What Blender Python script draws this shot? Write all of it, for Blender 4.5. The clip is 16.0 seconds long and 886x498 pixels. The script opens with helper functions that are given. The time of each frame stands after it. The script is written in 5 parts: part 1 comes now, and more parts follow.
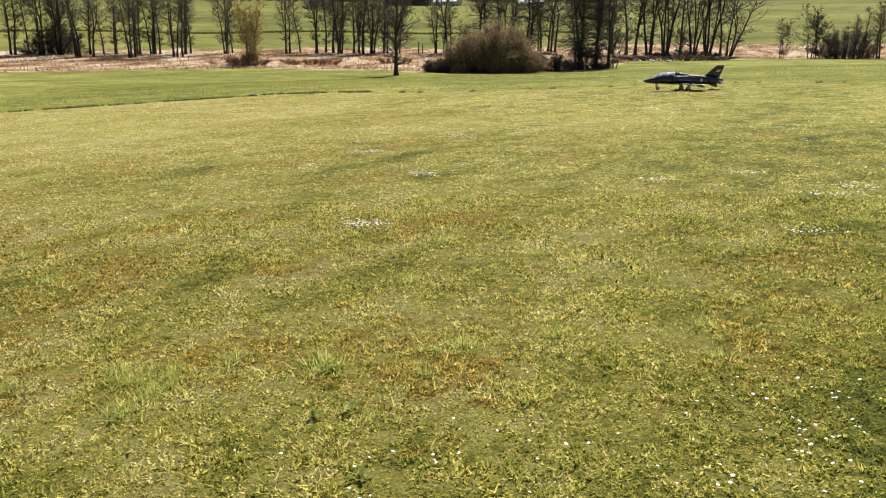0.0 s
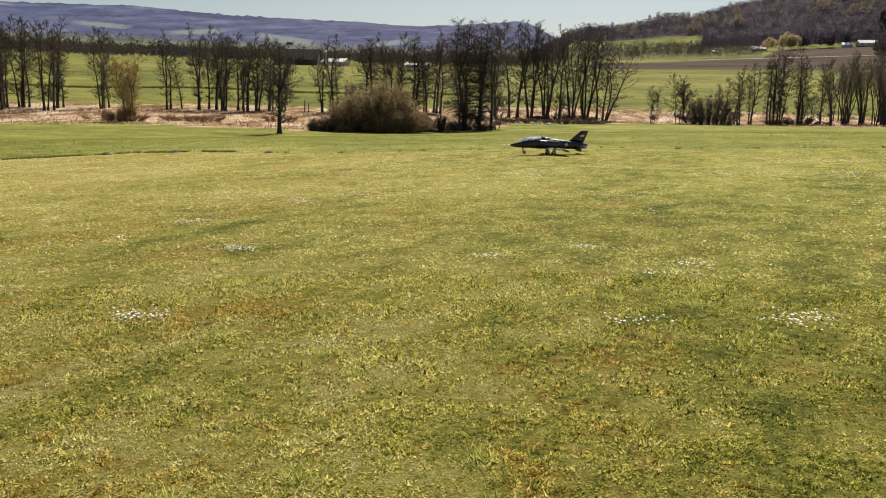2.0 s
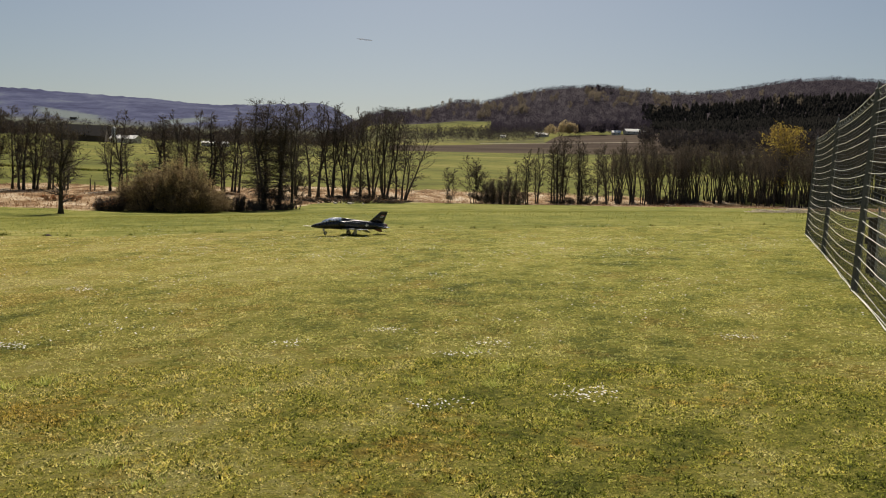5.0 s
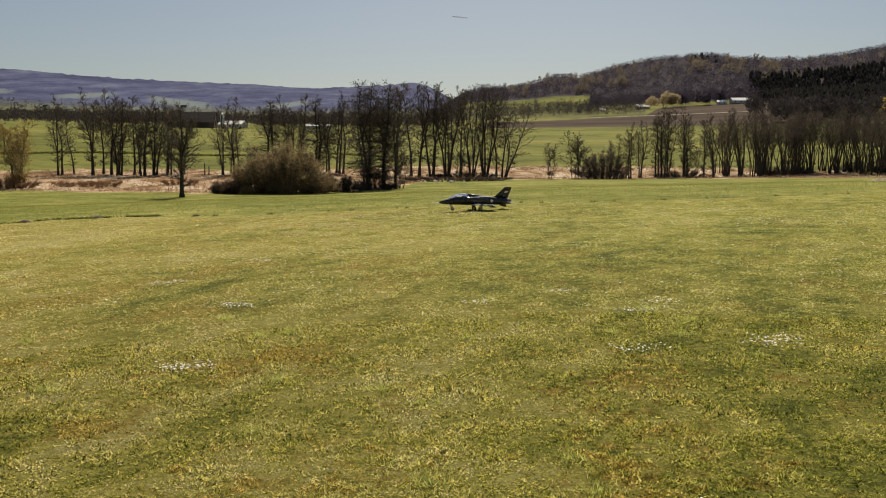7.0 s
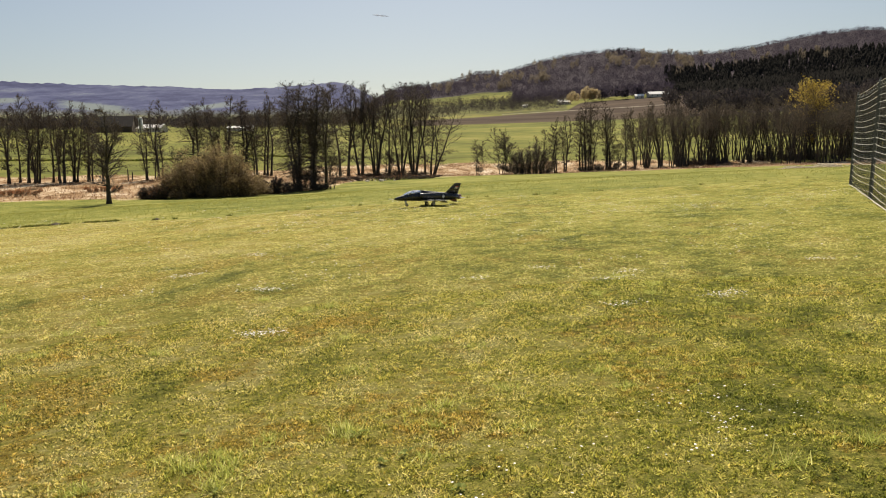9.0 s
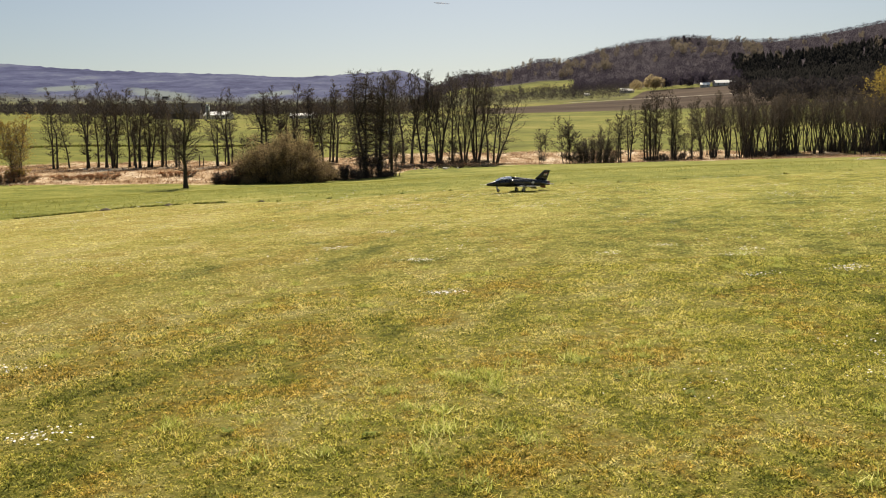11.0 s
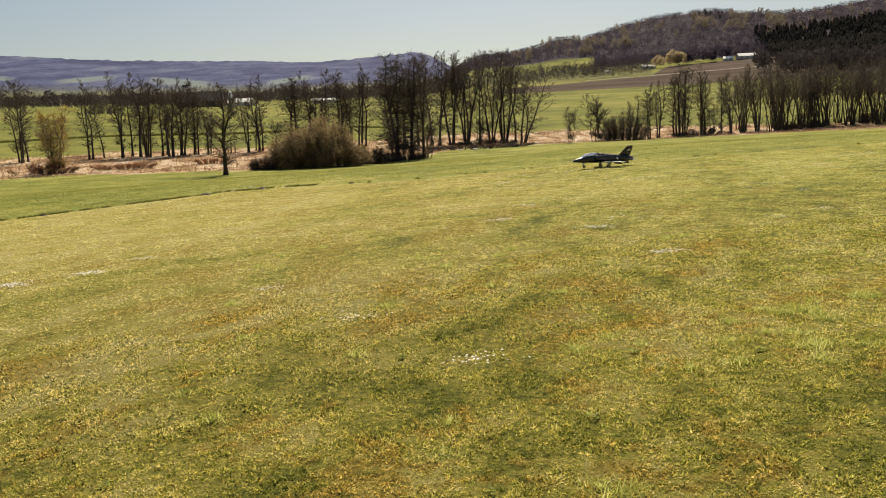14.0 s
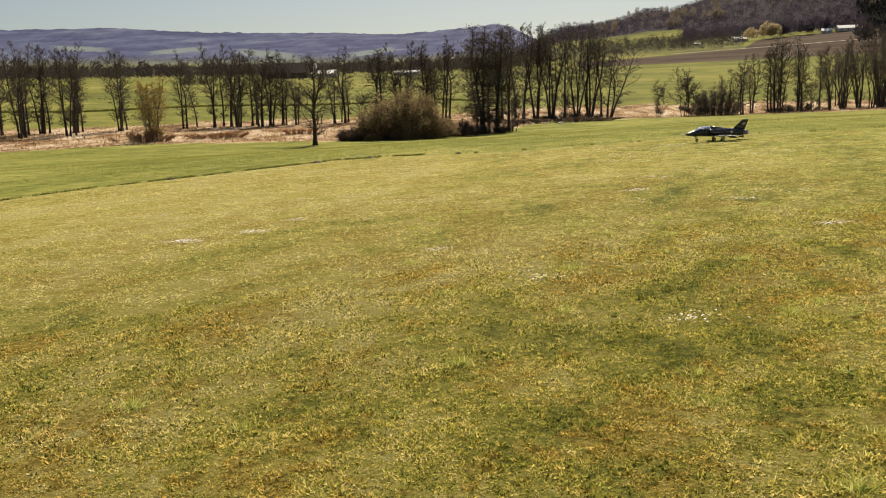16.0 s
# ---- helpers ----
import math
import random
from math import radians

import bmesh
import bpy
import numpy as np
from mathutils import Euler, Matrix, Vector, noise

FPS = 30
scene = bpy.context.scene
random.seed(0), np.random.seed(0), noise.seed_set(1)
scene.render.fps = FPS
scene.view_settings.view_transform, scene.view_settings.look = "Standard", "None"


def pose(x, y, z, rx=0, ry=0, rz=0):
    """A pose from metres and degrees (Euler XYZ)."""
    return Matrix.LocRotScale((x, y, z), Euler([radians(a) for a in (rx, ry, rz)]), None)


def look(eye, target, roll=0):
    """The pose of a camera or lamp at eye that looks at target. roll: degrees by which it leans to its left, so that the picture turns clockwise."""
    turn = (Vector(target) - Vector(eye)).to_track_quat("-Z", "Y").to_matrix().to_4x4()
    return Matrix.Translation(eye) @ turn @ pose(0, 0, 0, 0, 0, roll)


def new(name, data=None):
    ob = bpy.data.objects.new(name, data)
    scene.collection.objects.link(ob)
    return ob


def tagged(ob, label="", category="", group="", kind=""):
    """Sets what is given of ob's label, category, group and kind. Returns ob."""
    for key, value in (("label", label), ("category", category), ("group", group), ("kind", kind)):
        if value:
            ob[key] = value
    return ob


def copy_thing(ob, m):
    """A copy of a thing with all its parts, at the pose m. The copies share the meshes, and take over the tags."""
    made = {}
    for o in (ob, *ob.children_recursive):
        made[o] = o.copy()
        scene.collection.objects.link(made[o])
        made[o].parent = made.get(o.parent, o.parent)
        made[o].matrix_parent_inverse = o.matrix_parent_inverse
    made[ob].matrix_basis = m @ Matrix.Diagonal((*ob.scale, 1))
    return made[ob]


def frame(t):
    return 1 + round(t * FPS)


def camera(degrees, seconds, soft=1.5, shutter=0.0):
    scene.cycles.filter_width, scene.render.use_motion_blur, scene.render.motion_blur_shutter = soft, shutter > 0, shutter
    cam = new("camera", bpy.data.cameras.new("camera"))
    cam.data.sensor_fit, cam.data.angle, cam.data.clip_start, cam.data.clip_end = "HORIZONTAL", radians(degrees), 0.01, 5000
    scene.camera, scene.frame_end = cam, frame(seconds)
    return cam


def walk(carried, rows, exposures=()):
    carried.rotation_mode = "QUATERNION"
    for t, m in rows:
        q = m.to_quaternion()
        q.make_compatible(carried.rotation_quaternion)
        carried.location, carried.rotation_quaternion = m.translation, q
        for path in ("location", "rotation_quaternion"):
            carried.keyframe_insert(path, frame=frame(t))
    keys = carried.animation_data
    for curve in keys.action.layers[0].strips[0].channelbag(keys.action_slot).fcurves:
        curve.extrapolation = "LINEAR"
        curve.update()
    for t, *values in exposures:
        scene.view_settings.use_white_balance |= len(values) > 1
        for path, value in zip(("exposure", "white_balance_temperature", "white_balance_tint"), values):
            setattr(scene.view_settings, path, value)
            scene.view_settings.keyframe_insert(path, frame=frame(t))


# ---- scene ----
# ---- camera and its walk ----
cam = camera(57.7, 16.0, soft=1.05)
PATH = [
    (0, pose(-0.048, -0.003, 1.524, 75.499, -0.010, 19.376)),
    (0.5, pose(0.074, 0.325, 1.499, 75.975, -0.466, 17.852)),
    (1, pose(0.196, 0.604, 1.531, 76.565, -0.687, 15.826)),
    (1.5, pose(0.312, 0.917, 1.546, 77.953, -1.097, 14.375)),
    (2, pose(0.397, 1.059, 1.576, 79.676, -1.207, 11.670)),
    (2.5, pose(0.409, 1.126, 1.590, 80.594, -1.106, 7.571)),
    (3, pose(0.425, 1.146, 1.607, 80.805, -0.389, 4.811)),
    (3.5, pose(0.429, 1.140, 1.618, 81.202, 0.070, 3.090)),
    (4, pose(0.449, 1.136, 1.636, 83.279, -0.786, 0.283)),
    (4.2, pose(0.446, 1.150, 1.640, 83.994, -1.273, -0.815)),
    (6.3, pose(0.084, 0.683, 1.628, 86.077, -1.631, -2.806)),
    (6.5, pose(-0.049, 0.560, 1.610, 85.790, -1.623, -0.773)),
    (7, pose(-0.446, 0.203, 1.583, 83.895, -0.129, 4.551)),
    (7.5, pose(-0.796, -0.210, 1.563, 82.082, 1.188, 2.129)),
    (8, pose(-1.013, -0.674, 1.564, 82.549, 0.687, -1.013)),
    (8.2, pose(-1.077, -0.844, 1.599, 82.953, 0.833, -1.542)),
    (10.3, pose(-1.955, -2.246, 1.573, 83.993, 1.662, 1.703)),
    (10.5, pose(-2.123, -2.381, 1.575, 83.836, 1.308, 1.946)),
    (11, pose(-2.486, -2.767, 1.574, 82.982, 0.881, 3.423)),
    (11.5, pose(-2.860, -3.024, 1.616, 82.353, 2.141, 3.434)),
    (12, pose(-3.351, -3.223, 1.604, 81.698, 1.582, 2.629)),
    (12.5, pose(-3.724, -3.474, 1.598, 82.009, 0.727, 3.047)),
    (13, pose(-4.131, -3.675, 1.636, 82.473, 1.896, 3.381)),
    (13.5, pose(-4.597, -3.805, 1.617, 82.152, 2.810, 3.909)),
    (14, pose(-4.989, -4.081, 1.573, 81.737, 2.310, 4.750)),
    (14.5, pose(-5.333, -4.371, 1.603, 81.405, 2.479, 4.197)),
    (15, pose(-5.643, -4.602, 1.579, 80.614, 1.814, 3.926)),
    (15.5, pose(-5.858, -4.546, 1.545, 80.074, 0.647, 7.096)),
    (16, pose(-6.069, -4.496, 1.529, 80.065, 1.753, 10.369)),
]
EXPOSURES = [
    (0.0, 0.76, 6500, 10), (1.0, 0.43, 6850, 10), (2.0, 0.57, 6950, 10), (3.0, 0.47, 7350, 10), (3.5, 0.47, 7450, 10), (4.2, 0.27, 7350, 10), (6.3, 0.17, 6950, 10), (7.0, 0.23, 7250, 10), (7.5, 0.63, 7350, 10),
    (8.2, 0.76, 7450, 10), (10.3, 0.39, 7100, 10), (11.0, 0.69, 7450, 10), (12.5, 0.69, 7450, 10), (13.5, 0.51, 7450, 10), (14.2, 0.59, 7550, 10), (14.8, 0.55, 7550, 10), (16.0, 0.55, 7650, 10),
]
walk(cam, PATH, EXPOSURES)

# ---- light: a high spring sun ahead of the walk, clear sky ----
SUN_AZ, SUN_EL = radians(2.0), radians(48.0)
world = bpy.data.worlds.new("spring_sky")
scene.world = world
world.use_nodes = True
sky = world.node_tree.nodes.new("ShaderNodeTexSky")
sky.sky_type, sky.sun_disc = "NISHITA", False
sky.sun_elevation, sky.sun_rotation = SUN_EL, SUN_AZ
sky.air_density, sky.dust_density, sky.ozone_density = 1.0, 1.3, 2.8
world.node_tree.links.new(sky.outputs[0], world.node_tree.nodes["Background"].inputs[0])
world.node_tree.nodes["Background"].inputs[1].default_value = 0.054
sun_data = bpy.data.lights.new("sun", "SUN")
sun_data.energy, sun_data.angle, sun_data.color = 5.0, radians(0.55), (1.0, 0.95, 0.86)
sun = new("sun", sun_data)
sun.matrix_world = look((0, 0, 60), (-math.sin(SUN_AZ) * math.cos(SUN_EL), -math.cos(SUN_AZ) * math.cos(SUN_EL), 60 - math.sin(SUN_EL)))


# ---- material helper ----
class Mat:
    """Builds one node material step by step."""

    def __init__(self, name):
        self.m = bpy.data.materials.new(name)
        self.m.use_nodes = True
        self.t = self.m.node_tree
        self.b = self.t.nodes["Principled BSDF"]
        self.out = self.t.nodes["Material Output"]

    def node(self, kind, **inputs):
        n = self.t.nodes.new(kind)
        for key, value in inputs.items():
            self.put(n, key.replace("_", " "), value)
        return n

    def put(self, n, key, value):
        sock = n.inputs[key]
        if isinstance(value, bpy.types.NodeSocket):
            self.t.links.new(value, sock)
        else:
            sock.default_value = value

    def pos(self):
        return self.node("ShaderNodeNewGeometry").outputs["Position"]

    def noise(self, scale, detail=3.0, rough=0.55, vec=None, stretch=None):
        vec = vec or self.pos()
        if stretch:
            mp = self.node("ShaderNodeMapping", Vector=vec)
            mp.inputs["Scale"].default_value = stretch
            vec = mp.outputs[0]
        n = self.node("ShaderNodeTexNoise", Vector=vec, Scale=scale, Detail=detail, Roughness=rough)
        return n.outputs["Fac"]

    def ramp(self, fac, stops):
        n = self.node("ShaderNodeValToRGB", Fac=fac)
        el = n.color_ramp.elements
        while len(el) < len(stops):
            el.new(0.5)
        for e, (p, c) in zip(el, stops):
            e.position = p
            e.color = (*c, 1) if len(c) == 3 else c
        return n.outputs[0]

    def math(self, op, a, b=0.0, clamp=False):
        n = self.t.nodes.new("ShaderNodeMath")
        n.operation, n.use_clamp = op, clamp
        for i, v in enumerate((a, b)):
            if isinstance(v, bpy.types.NodeSocket):
                self.t.links.new(v, n.inputs[i])
            else:
                n.inputs[i].default_value = v
        return n.outputs[0]

    def band(self, v, lo, hi):
        n = self.node("ShaderNodeMapRange", Value=v)
        n.inputs[1].default_value, n.inputs[2].default_value = lo, hi
        return n.outputs[0]

    def mix(self, fac, a, b, mode="MIX"):
        n = self.t.nodes.new("ShaderNodeMix")
        n.data_type, n.blend_type = "RGBA", mode
        for i, v in ((0, fac), (6, a), (7, b)):
            if isinstance(v, bpy.types.NodeSocket):
                self.t.links.new(v, n.inputs[i])
            else:
                n.inputs[i].default_value = (*v, 1) if isinstance(v, tuple) and len(v) == 3 else v
        return n.outputs[2]

    def attr(self, name):
        n = self.t.nodes.new("ShaderNodeAttribute")
        n.attribute_name = name
        return n.outputs["Fac"]

    def island(self):
        return self.node("ShaderNodeNewGeometry").outputs["Random Per Island"]

    def objrand(self):
        return self.node("ShaderNodeObjectInfo").outputs["Random"]

    def done(self, color, rough=0.8, metal=0.0, spec=0.4, bump=None, strength=0.3, depth=0.01, coat=0.0):
        self.put(self.b, "Base Color", (*color, 1) if isinstance(color, tuple) else color)
        self.put(self.b, "Roughness", rough)
        self.put(self.b, "Metallic", metal)
        self.put(self.b, "Specular IOR Level", spec)
        self.put(self.b, "Coat Weight", coat)
        if bump is not None:
            n = self.node("ShaderNodeBump", Height=bump, Strength=strength, Distance=depth)
            self.put(self.b, "Normal", n.outputs[0])
        return self.m

    def leafy(self, color, share=0.35):
        """Adds light that shines through thin leaves."""
        tr = self.t.nodes.new("ShaderNodeBsdfTranslucent")
        self.put(tr, "Color", color)
        mx = self.t.nodes.new("ShaderNodeMixShader")
        mx.inputs[0].default_value = share
        self.t.links.new(self.b.outputs[0], mx.inputs[1])
        self.t.links.new(tr.outputs[0], mx.inputs[2])
        self.t.links.new(mx.outputs[0], self.out.inputs[0])


def lawn_colour(m, rusty=0.8):
    """Short spring grass: green, yellowed and strawy patches at several sizes, streaked along the mowing, with rusty
    mossy patches between.
    """
    turned = m.node("ShaderNodeMapping", Vector=m.pos())
    turned.inputs["Rotation"].default_value = (0, 0, radians(22))
    along = turned.outputs[0]
    broad = m.noise(0.28, 3.0, 0.6, along, (1.0, 0.42, 1.0))
    mid = m.noise(1.9, 4.0, 0.62, along, (1.0, 0.7, 1.0))
    fine = m.noise(15.0, 4.0, 0.75)
    v = m.math("ADD", m.math("MULTIPLY", broad, 0.46), m.math("ADD", m.math("MULTIPLY", mid, 0.56), m.math("MULTIPLY", fine, 0.62)))
    across = m.node("ShaderNodeSeparateXYZ", Vector=m.pos()).outputs[0]
    dry, warm = m.band(across, -2.0, -14.0), m.band(across, 2.5, -6.0)
    v = m.math("ADD", v, m.math("SUBTRACT", m.math("MULTIPLY", dry, 0.085), 0.200))
    base = m.ramp(v, [(0.45, (0.145, 0.170, 0.028)), (0.54, (0.310, 0.322, 0.058)), (0.60, (0.485, 0.460, 0.088)), (0.665, (0.640, 0.575, 0.140)), (0.78, (0.74, 0.67, 0.25))])
    base = m.mix(1.0, base, m.mix(warm, (0.985, 1.008, 0.975), (1.03, 0.992, 1.03)), "MULTIPLY")
    blotch = m.math("ADD", m.math("MULTIPLY", m.noise(0.9, 3.0, 0.6, along, (1.0, 0.7, 1.0)), 0.55), m.math("MULTIPLY", m.noise(5.5, 4.0, 0.7), 0.45))
    rust = m.band(m.math("ADD", blotch, m.math("MULTIPLY", m.math("SUBTRACT", warm, 0.6), 0.035)), 0.515, 0.585)
    gold = m.ramp(fine, [(0.36, (0.27, 0.175, 0.032)), (0.50, (0.57, 0.405, 0.075)), (0.64, (0.77, 0.60, 0.17))])
    return m.mix(m.math("MULTIPLY", rust, rusty), base, gold)


def mat_ground():
    m = Mat("meadow_ground")
    wob = m.math("SUBTRACT", m.noise(0.6, 3.0), 0.5)
    wobf = m.math("SUBTRACT", m.noise(0.06, 4.0, 0.6), 0.5)
    lawn = lawn_colour(m)
    # small mossy leaves; the shade between them is put in as near-black gaps
    shake = m.node("ShaderNodeTexNoise", Vector=m.pos(), Scale=95.0, Detail=3.0)
    bent = m.node("ShaderNodeVectorMath")
    bent.operation = "MULTIPLY_ADD"
    m.put(bent, 0, shake.outputs["Color"])
    bent.inputs[1].default_value = (0.032, 0.032, 0.032)
    m.put(bent, 2, m.pos())
    cell = m.node("ShaderNodeTexVoronoi", Vector=bent.outputs[0], Scale=72.0)
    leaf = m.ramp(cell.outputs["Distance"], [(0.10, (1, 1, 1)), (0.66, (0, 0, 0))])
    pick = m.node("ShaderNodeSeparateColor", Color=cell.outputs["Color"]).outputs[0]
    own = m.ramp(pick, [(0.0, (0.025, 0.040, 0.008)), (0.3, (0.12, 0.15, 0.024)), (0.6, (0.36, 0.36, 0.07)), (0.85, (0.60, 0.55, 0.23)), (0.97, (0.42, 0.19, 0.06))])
    moss_and_shade = m.mix(leaf, (0.012, 0.013, 0.005), m.mix(0.25, lawn, own))
    # ground colour is darkened for shade among the blades, most near the walk
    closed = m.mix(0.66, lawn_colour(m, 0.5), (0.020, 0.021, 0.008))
    lawn = m.mix(m.band(m.attr("from_walk"), 6.0, 18.0), m.mix(0.25, m.mix(0.78, lawn, (0.014, 0.014, 0.006)), moss_and_shade), closed)
    tv = m.math("ADD", m.math("MULTIPLY", m.noise(0.12, 4.0, 0.65), 0.5), m.math("MULTIPLY", m.noise(1.6, 5.0, 0.7), 0.5))
    tall = m.ramp(tv, [(0.40, (0.085, 0.100, 0.022)), (0.49, (0.165, 0.176, 0.044)), (0.57, (0.245, 0.232, 0.066)), (0.66, (0.35, 0.31, 0.12))])
    reed = m.ramp(m.noise(0.30, 6.0, 0.75, stretch=(0.6, 0.22, 1)), [(0.34, (0.035, 0.026, 0.014)), (0.42, (0.16, 0.09, 0.045)), (0.48, (0.28, 0.18, 0.10)), (0.55, (0.43, 0.33, 0.22)), (0.64, (0.54, 0.46, 0.36)), (0.74, (0.14, 0.14, 0.05))])
    fv = m.math("ADD", m.math("MULTIPLY", m.noise(0.014, 4.0, 0.6, stretch=(0.5, 1, 1)), 0.5), m.math("MULTIPLY", m.noise(0.11, 5.0, 0.7, stretch=(0.6, 1, 1)), 0.5))
    far = m.ramp(fv, [(0.36, (0.066, 0.068, 0.022)), (0.45, (0.112, 0.120, 0.032)), (0.54, (0.165, 0.166, 0.043)), (0.64, (0.25, 0.215, 0.075))])
    soil = m.ramp(m.noise(0.03, 4.0, 0.6, stretch=(0.3, 1, 1)), [(0.35, (0.046, 0.032, 0.023)), (0.65, (0.084, 0.061, 0.045))])
    # hill floor shares the violet haze tint of the woods on it
    wood = m.ramp(m.noise(0.02, 5.0, 0.7), [(0.3, (0.034, 0.028, 0.036)), (0.7, (0.056, 0.046, 0.054))])
    # distance haze is put into the ridge and glade colours as blue-violet
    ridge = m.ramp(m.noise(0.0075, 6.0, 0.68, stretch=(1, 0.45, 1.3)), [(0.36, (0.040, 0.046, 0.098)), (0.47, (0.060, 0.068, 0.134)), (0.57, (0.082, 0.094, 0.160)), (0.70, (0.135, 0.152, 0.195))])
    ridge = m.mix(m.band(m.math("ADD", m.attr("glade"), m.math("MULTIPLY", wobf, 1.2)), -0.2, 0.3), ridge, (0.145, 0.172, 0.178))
    mown = m.band(m.math("ADD", m.attr("mown"), m.math("MULTIPLY", wob, 1.1)), -0.15, 0.15)
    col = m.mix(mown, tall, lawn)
    col = m.mix(m.band(m.math("ADD", m.attr("over"), m.math("MULTIPLY", wobf, 16.0)), -4.0, 4.0), col, far)
    col = m.mix(m.band(m.math("ADD", m.attr("reed"), m.math("MULTIPLY", wobf, 50.0)), -2.0, 4.0), col, reed)
    col = m.mix(m.band(m.attr("soil"), -6.0, 6.0), col, soil)
    col = m.mix(m.band(m.math("ADD", m.attr("wood"), m.math("MULTIPLY", wobf, 60.0)), -20.0, 20.0), col, wood)
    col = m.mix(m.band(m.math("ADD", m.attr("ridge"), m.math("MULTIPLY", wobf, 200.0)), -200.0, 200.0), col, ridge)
    h = m.math("ADD", m.noise(30.0, 4.0, 0.7), m.math("MULTIPLY", m.noise(4.0, 3.0), 1.5))
    return m.done(col, 0.9, 0.0, 0.02, h, 0.7, 0.03)


def mat_blades(own, pale_sheen=0.0):
    """own: how much each blade differs from its neighbours; pale_sheen: how far the sheen of backlit grass is mixed
    into the colour.
    """
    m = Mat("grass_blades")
    col = m.mix(pale_sheen, lawn_colour(m, 0.85 if pale_sheen == 0 else 0.6), (0.62, 0.62, 0.36))
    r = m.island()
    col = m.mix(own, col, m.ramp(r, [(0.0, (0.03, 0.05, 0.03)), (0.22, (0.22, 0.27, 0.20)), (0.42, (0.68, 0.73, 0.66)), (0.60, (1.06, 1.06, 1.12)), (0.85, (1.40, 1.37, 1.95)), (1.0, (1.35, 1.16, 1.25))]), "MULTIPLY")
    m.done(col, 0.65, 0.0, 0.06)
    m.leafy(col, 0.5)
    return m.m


def mat_rough_grass():
    m = Mat("rough_grass")
    col = m.ramp(m.island(), [(0.0, (0.05, 0.075, 0.012)), (0.5, (0.12, 0.15, 0.02)), (0.8, (0.24, 0.21, 0.06)), (1.0, (0.17, 0.10, 0.04))])
    m.done(col, 0.7, 0.0, 0.2)
    m.leafy(col, 0.3)
    return m.m


def mat_vary(name, stops, rough=0.85, scale=3.0, spec=0.25, by_object=True, bump=0.0, thin=0.0, piece=0.65):
    """A plain natural surface that varies with noise and from piece to piece."""
    m = Mat(name)
    v = m.noise(scale, 4.0, 0.6)
    if by_object:
        v = m.math("ADD", m.math("MULTIPLY", v, 0.7), m.math("MULTIPLY", m.objrand(), 0.3))
    else:
        v = m.math("ADD", m.math("MULTIPLY", v, 1.0 - piece), m.math("MULTIPLY", m.island(), piece))
    col = m.ramp(v, stops)
    m.done(col, rough, 0.0, spec, m.noise(scale * 6, 4.0) if bump else None, bump, 0.02)
    if thin:
        m.leafy(col, thin)
    return m.m


def mat_paint(name, colour, rough=0.25, coat=0.6, dirt=0.25, metal=0.0):
    m = Mat(name)
    grime = m.band(m.noise(6.0, 5.0, 0.65), 0.45, 0.75)
    col = m.mix(m.math("MULTIPLY", grime, dirt), colour, tuple(0.6 * c + 0.03 for c in colour))
    ro = m.math("ADD", m.math("MULTIPLY", m.noise(22.0, 4.0), 0.14), rough - 0.07)
    return m.done(col, ro, metal, 0.5, m.noise(3.0, 2.0), 0.03, 0.01, coat)


GROUND_MAT = mat_ground()
BLADE_MAT = mat_blades(0.85)
MID_BLADE_MAT = mat_blades(1.0)
# distant blades carry the backlit sheen as a paler colour
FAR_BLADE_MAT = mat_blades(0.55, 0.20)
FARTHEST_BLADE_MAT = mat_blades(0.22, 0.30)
TUFT_MAT = mat_vary("tuft_blades", [(0.1, (0.20, 0.25, 0.045)), (0.5, (0.46, 0.48, 0.12)), (0.8, (0.66, 0.64, 0.24)), (1.0, (0.78, 0.72, 0.38))], by_object=False, spec=0.1, thin=0.6, piece=0.8)
WEED_MAT = mat_vary("weed_leaves", [(0.1, (0.12, 0.16, 0.035)), (0.6, (0.26, 0.30, 0.075)), (1.0, (0.42, 0.44, 0.16))], by_object=False, spec=0.15, thin=0.5, piece=0.8)
ROUGH_MAT = mat_rough_grass()
MEADOW_MAT = mat_vary("meadow_tufts", [(0.1, (0.15, 0.165, 0.034)), (0.5, (0.25, 0.25, 0.065)), (0.85, (0.36, 0.33, 0.10)), (1.0, (0.48, 0.42, 0.18))], by_object=False, thin=0.6, scale=0.15, piece=0.4)
BARK = mat_vary("bark", [(0.25, (0.030, 0.025, 0.022)), (0.55, (0.060, 0.050, 0.042)), (0.8, (0.11, 0.094, 0.075))], bump=0.5)
TWIG = mat_vary("twigs", [(0.2, (0.042, 0.034, 0.030)), (0.6, (0.085, 0.068, 0.056)), (0.9, (0.140, 0.112, 0.085))], by_object=False, thin=0.25)
TWIG_OLIVE = mat_vary("budding_twigs", [(0.1, (0.085, 0.060, 0.038)), (0.5, (0.19, 0.135, 0.08)), (0.8, (0.29, 0.21, 0.125)), (1.0, (0.40, 0.28, 0.18))], by_object=False, thin=0.3)
CATKIN = mat_vary("alder_catkins", [(0.1, (0.050, 0.040, 0.026)), (0.6, (0.105, 0.085, 0.052)), (1.0, (0.17, 0.13, 0.075))], by_object=False, thin=0.2)
MAPLE_BUDS = mat_vary("maple_blossom", [(0.1, (0.27, 0.19, 0.04)), (0.5, (0.45, 0.34, 0.07)), (0.9, (0.60, 0.47, 0.12))], by_object=False, thin=0.5)
TWIG_ROW = mat_vary("row_twigs", [(0.2, (0.056, 0.046, 0.038)), (0.6, (0.112, 0.091, 0.070)), (0.9, (0.18, 0.145, 0.105))], by_object=False, thin=0.4)
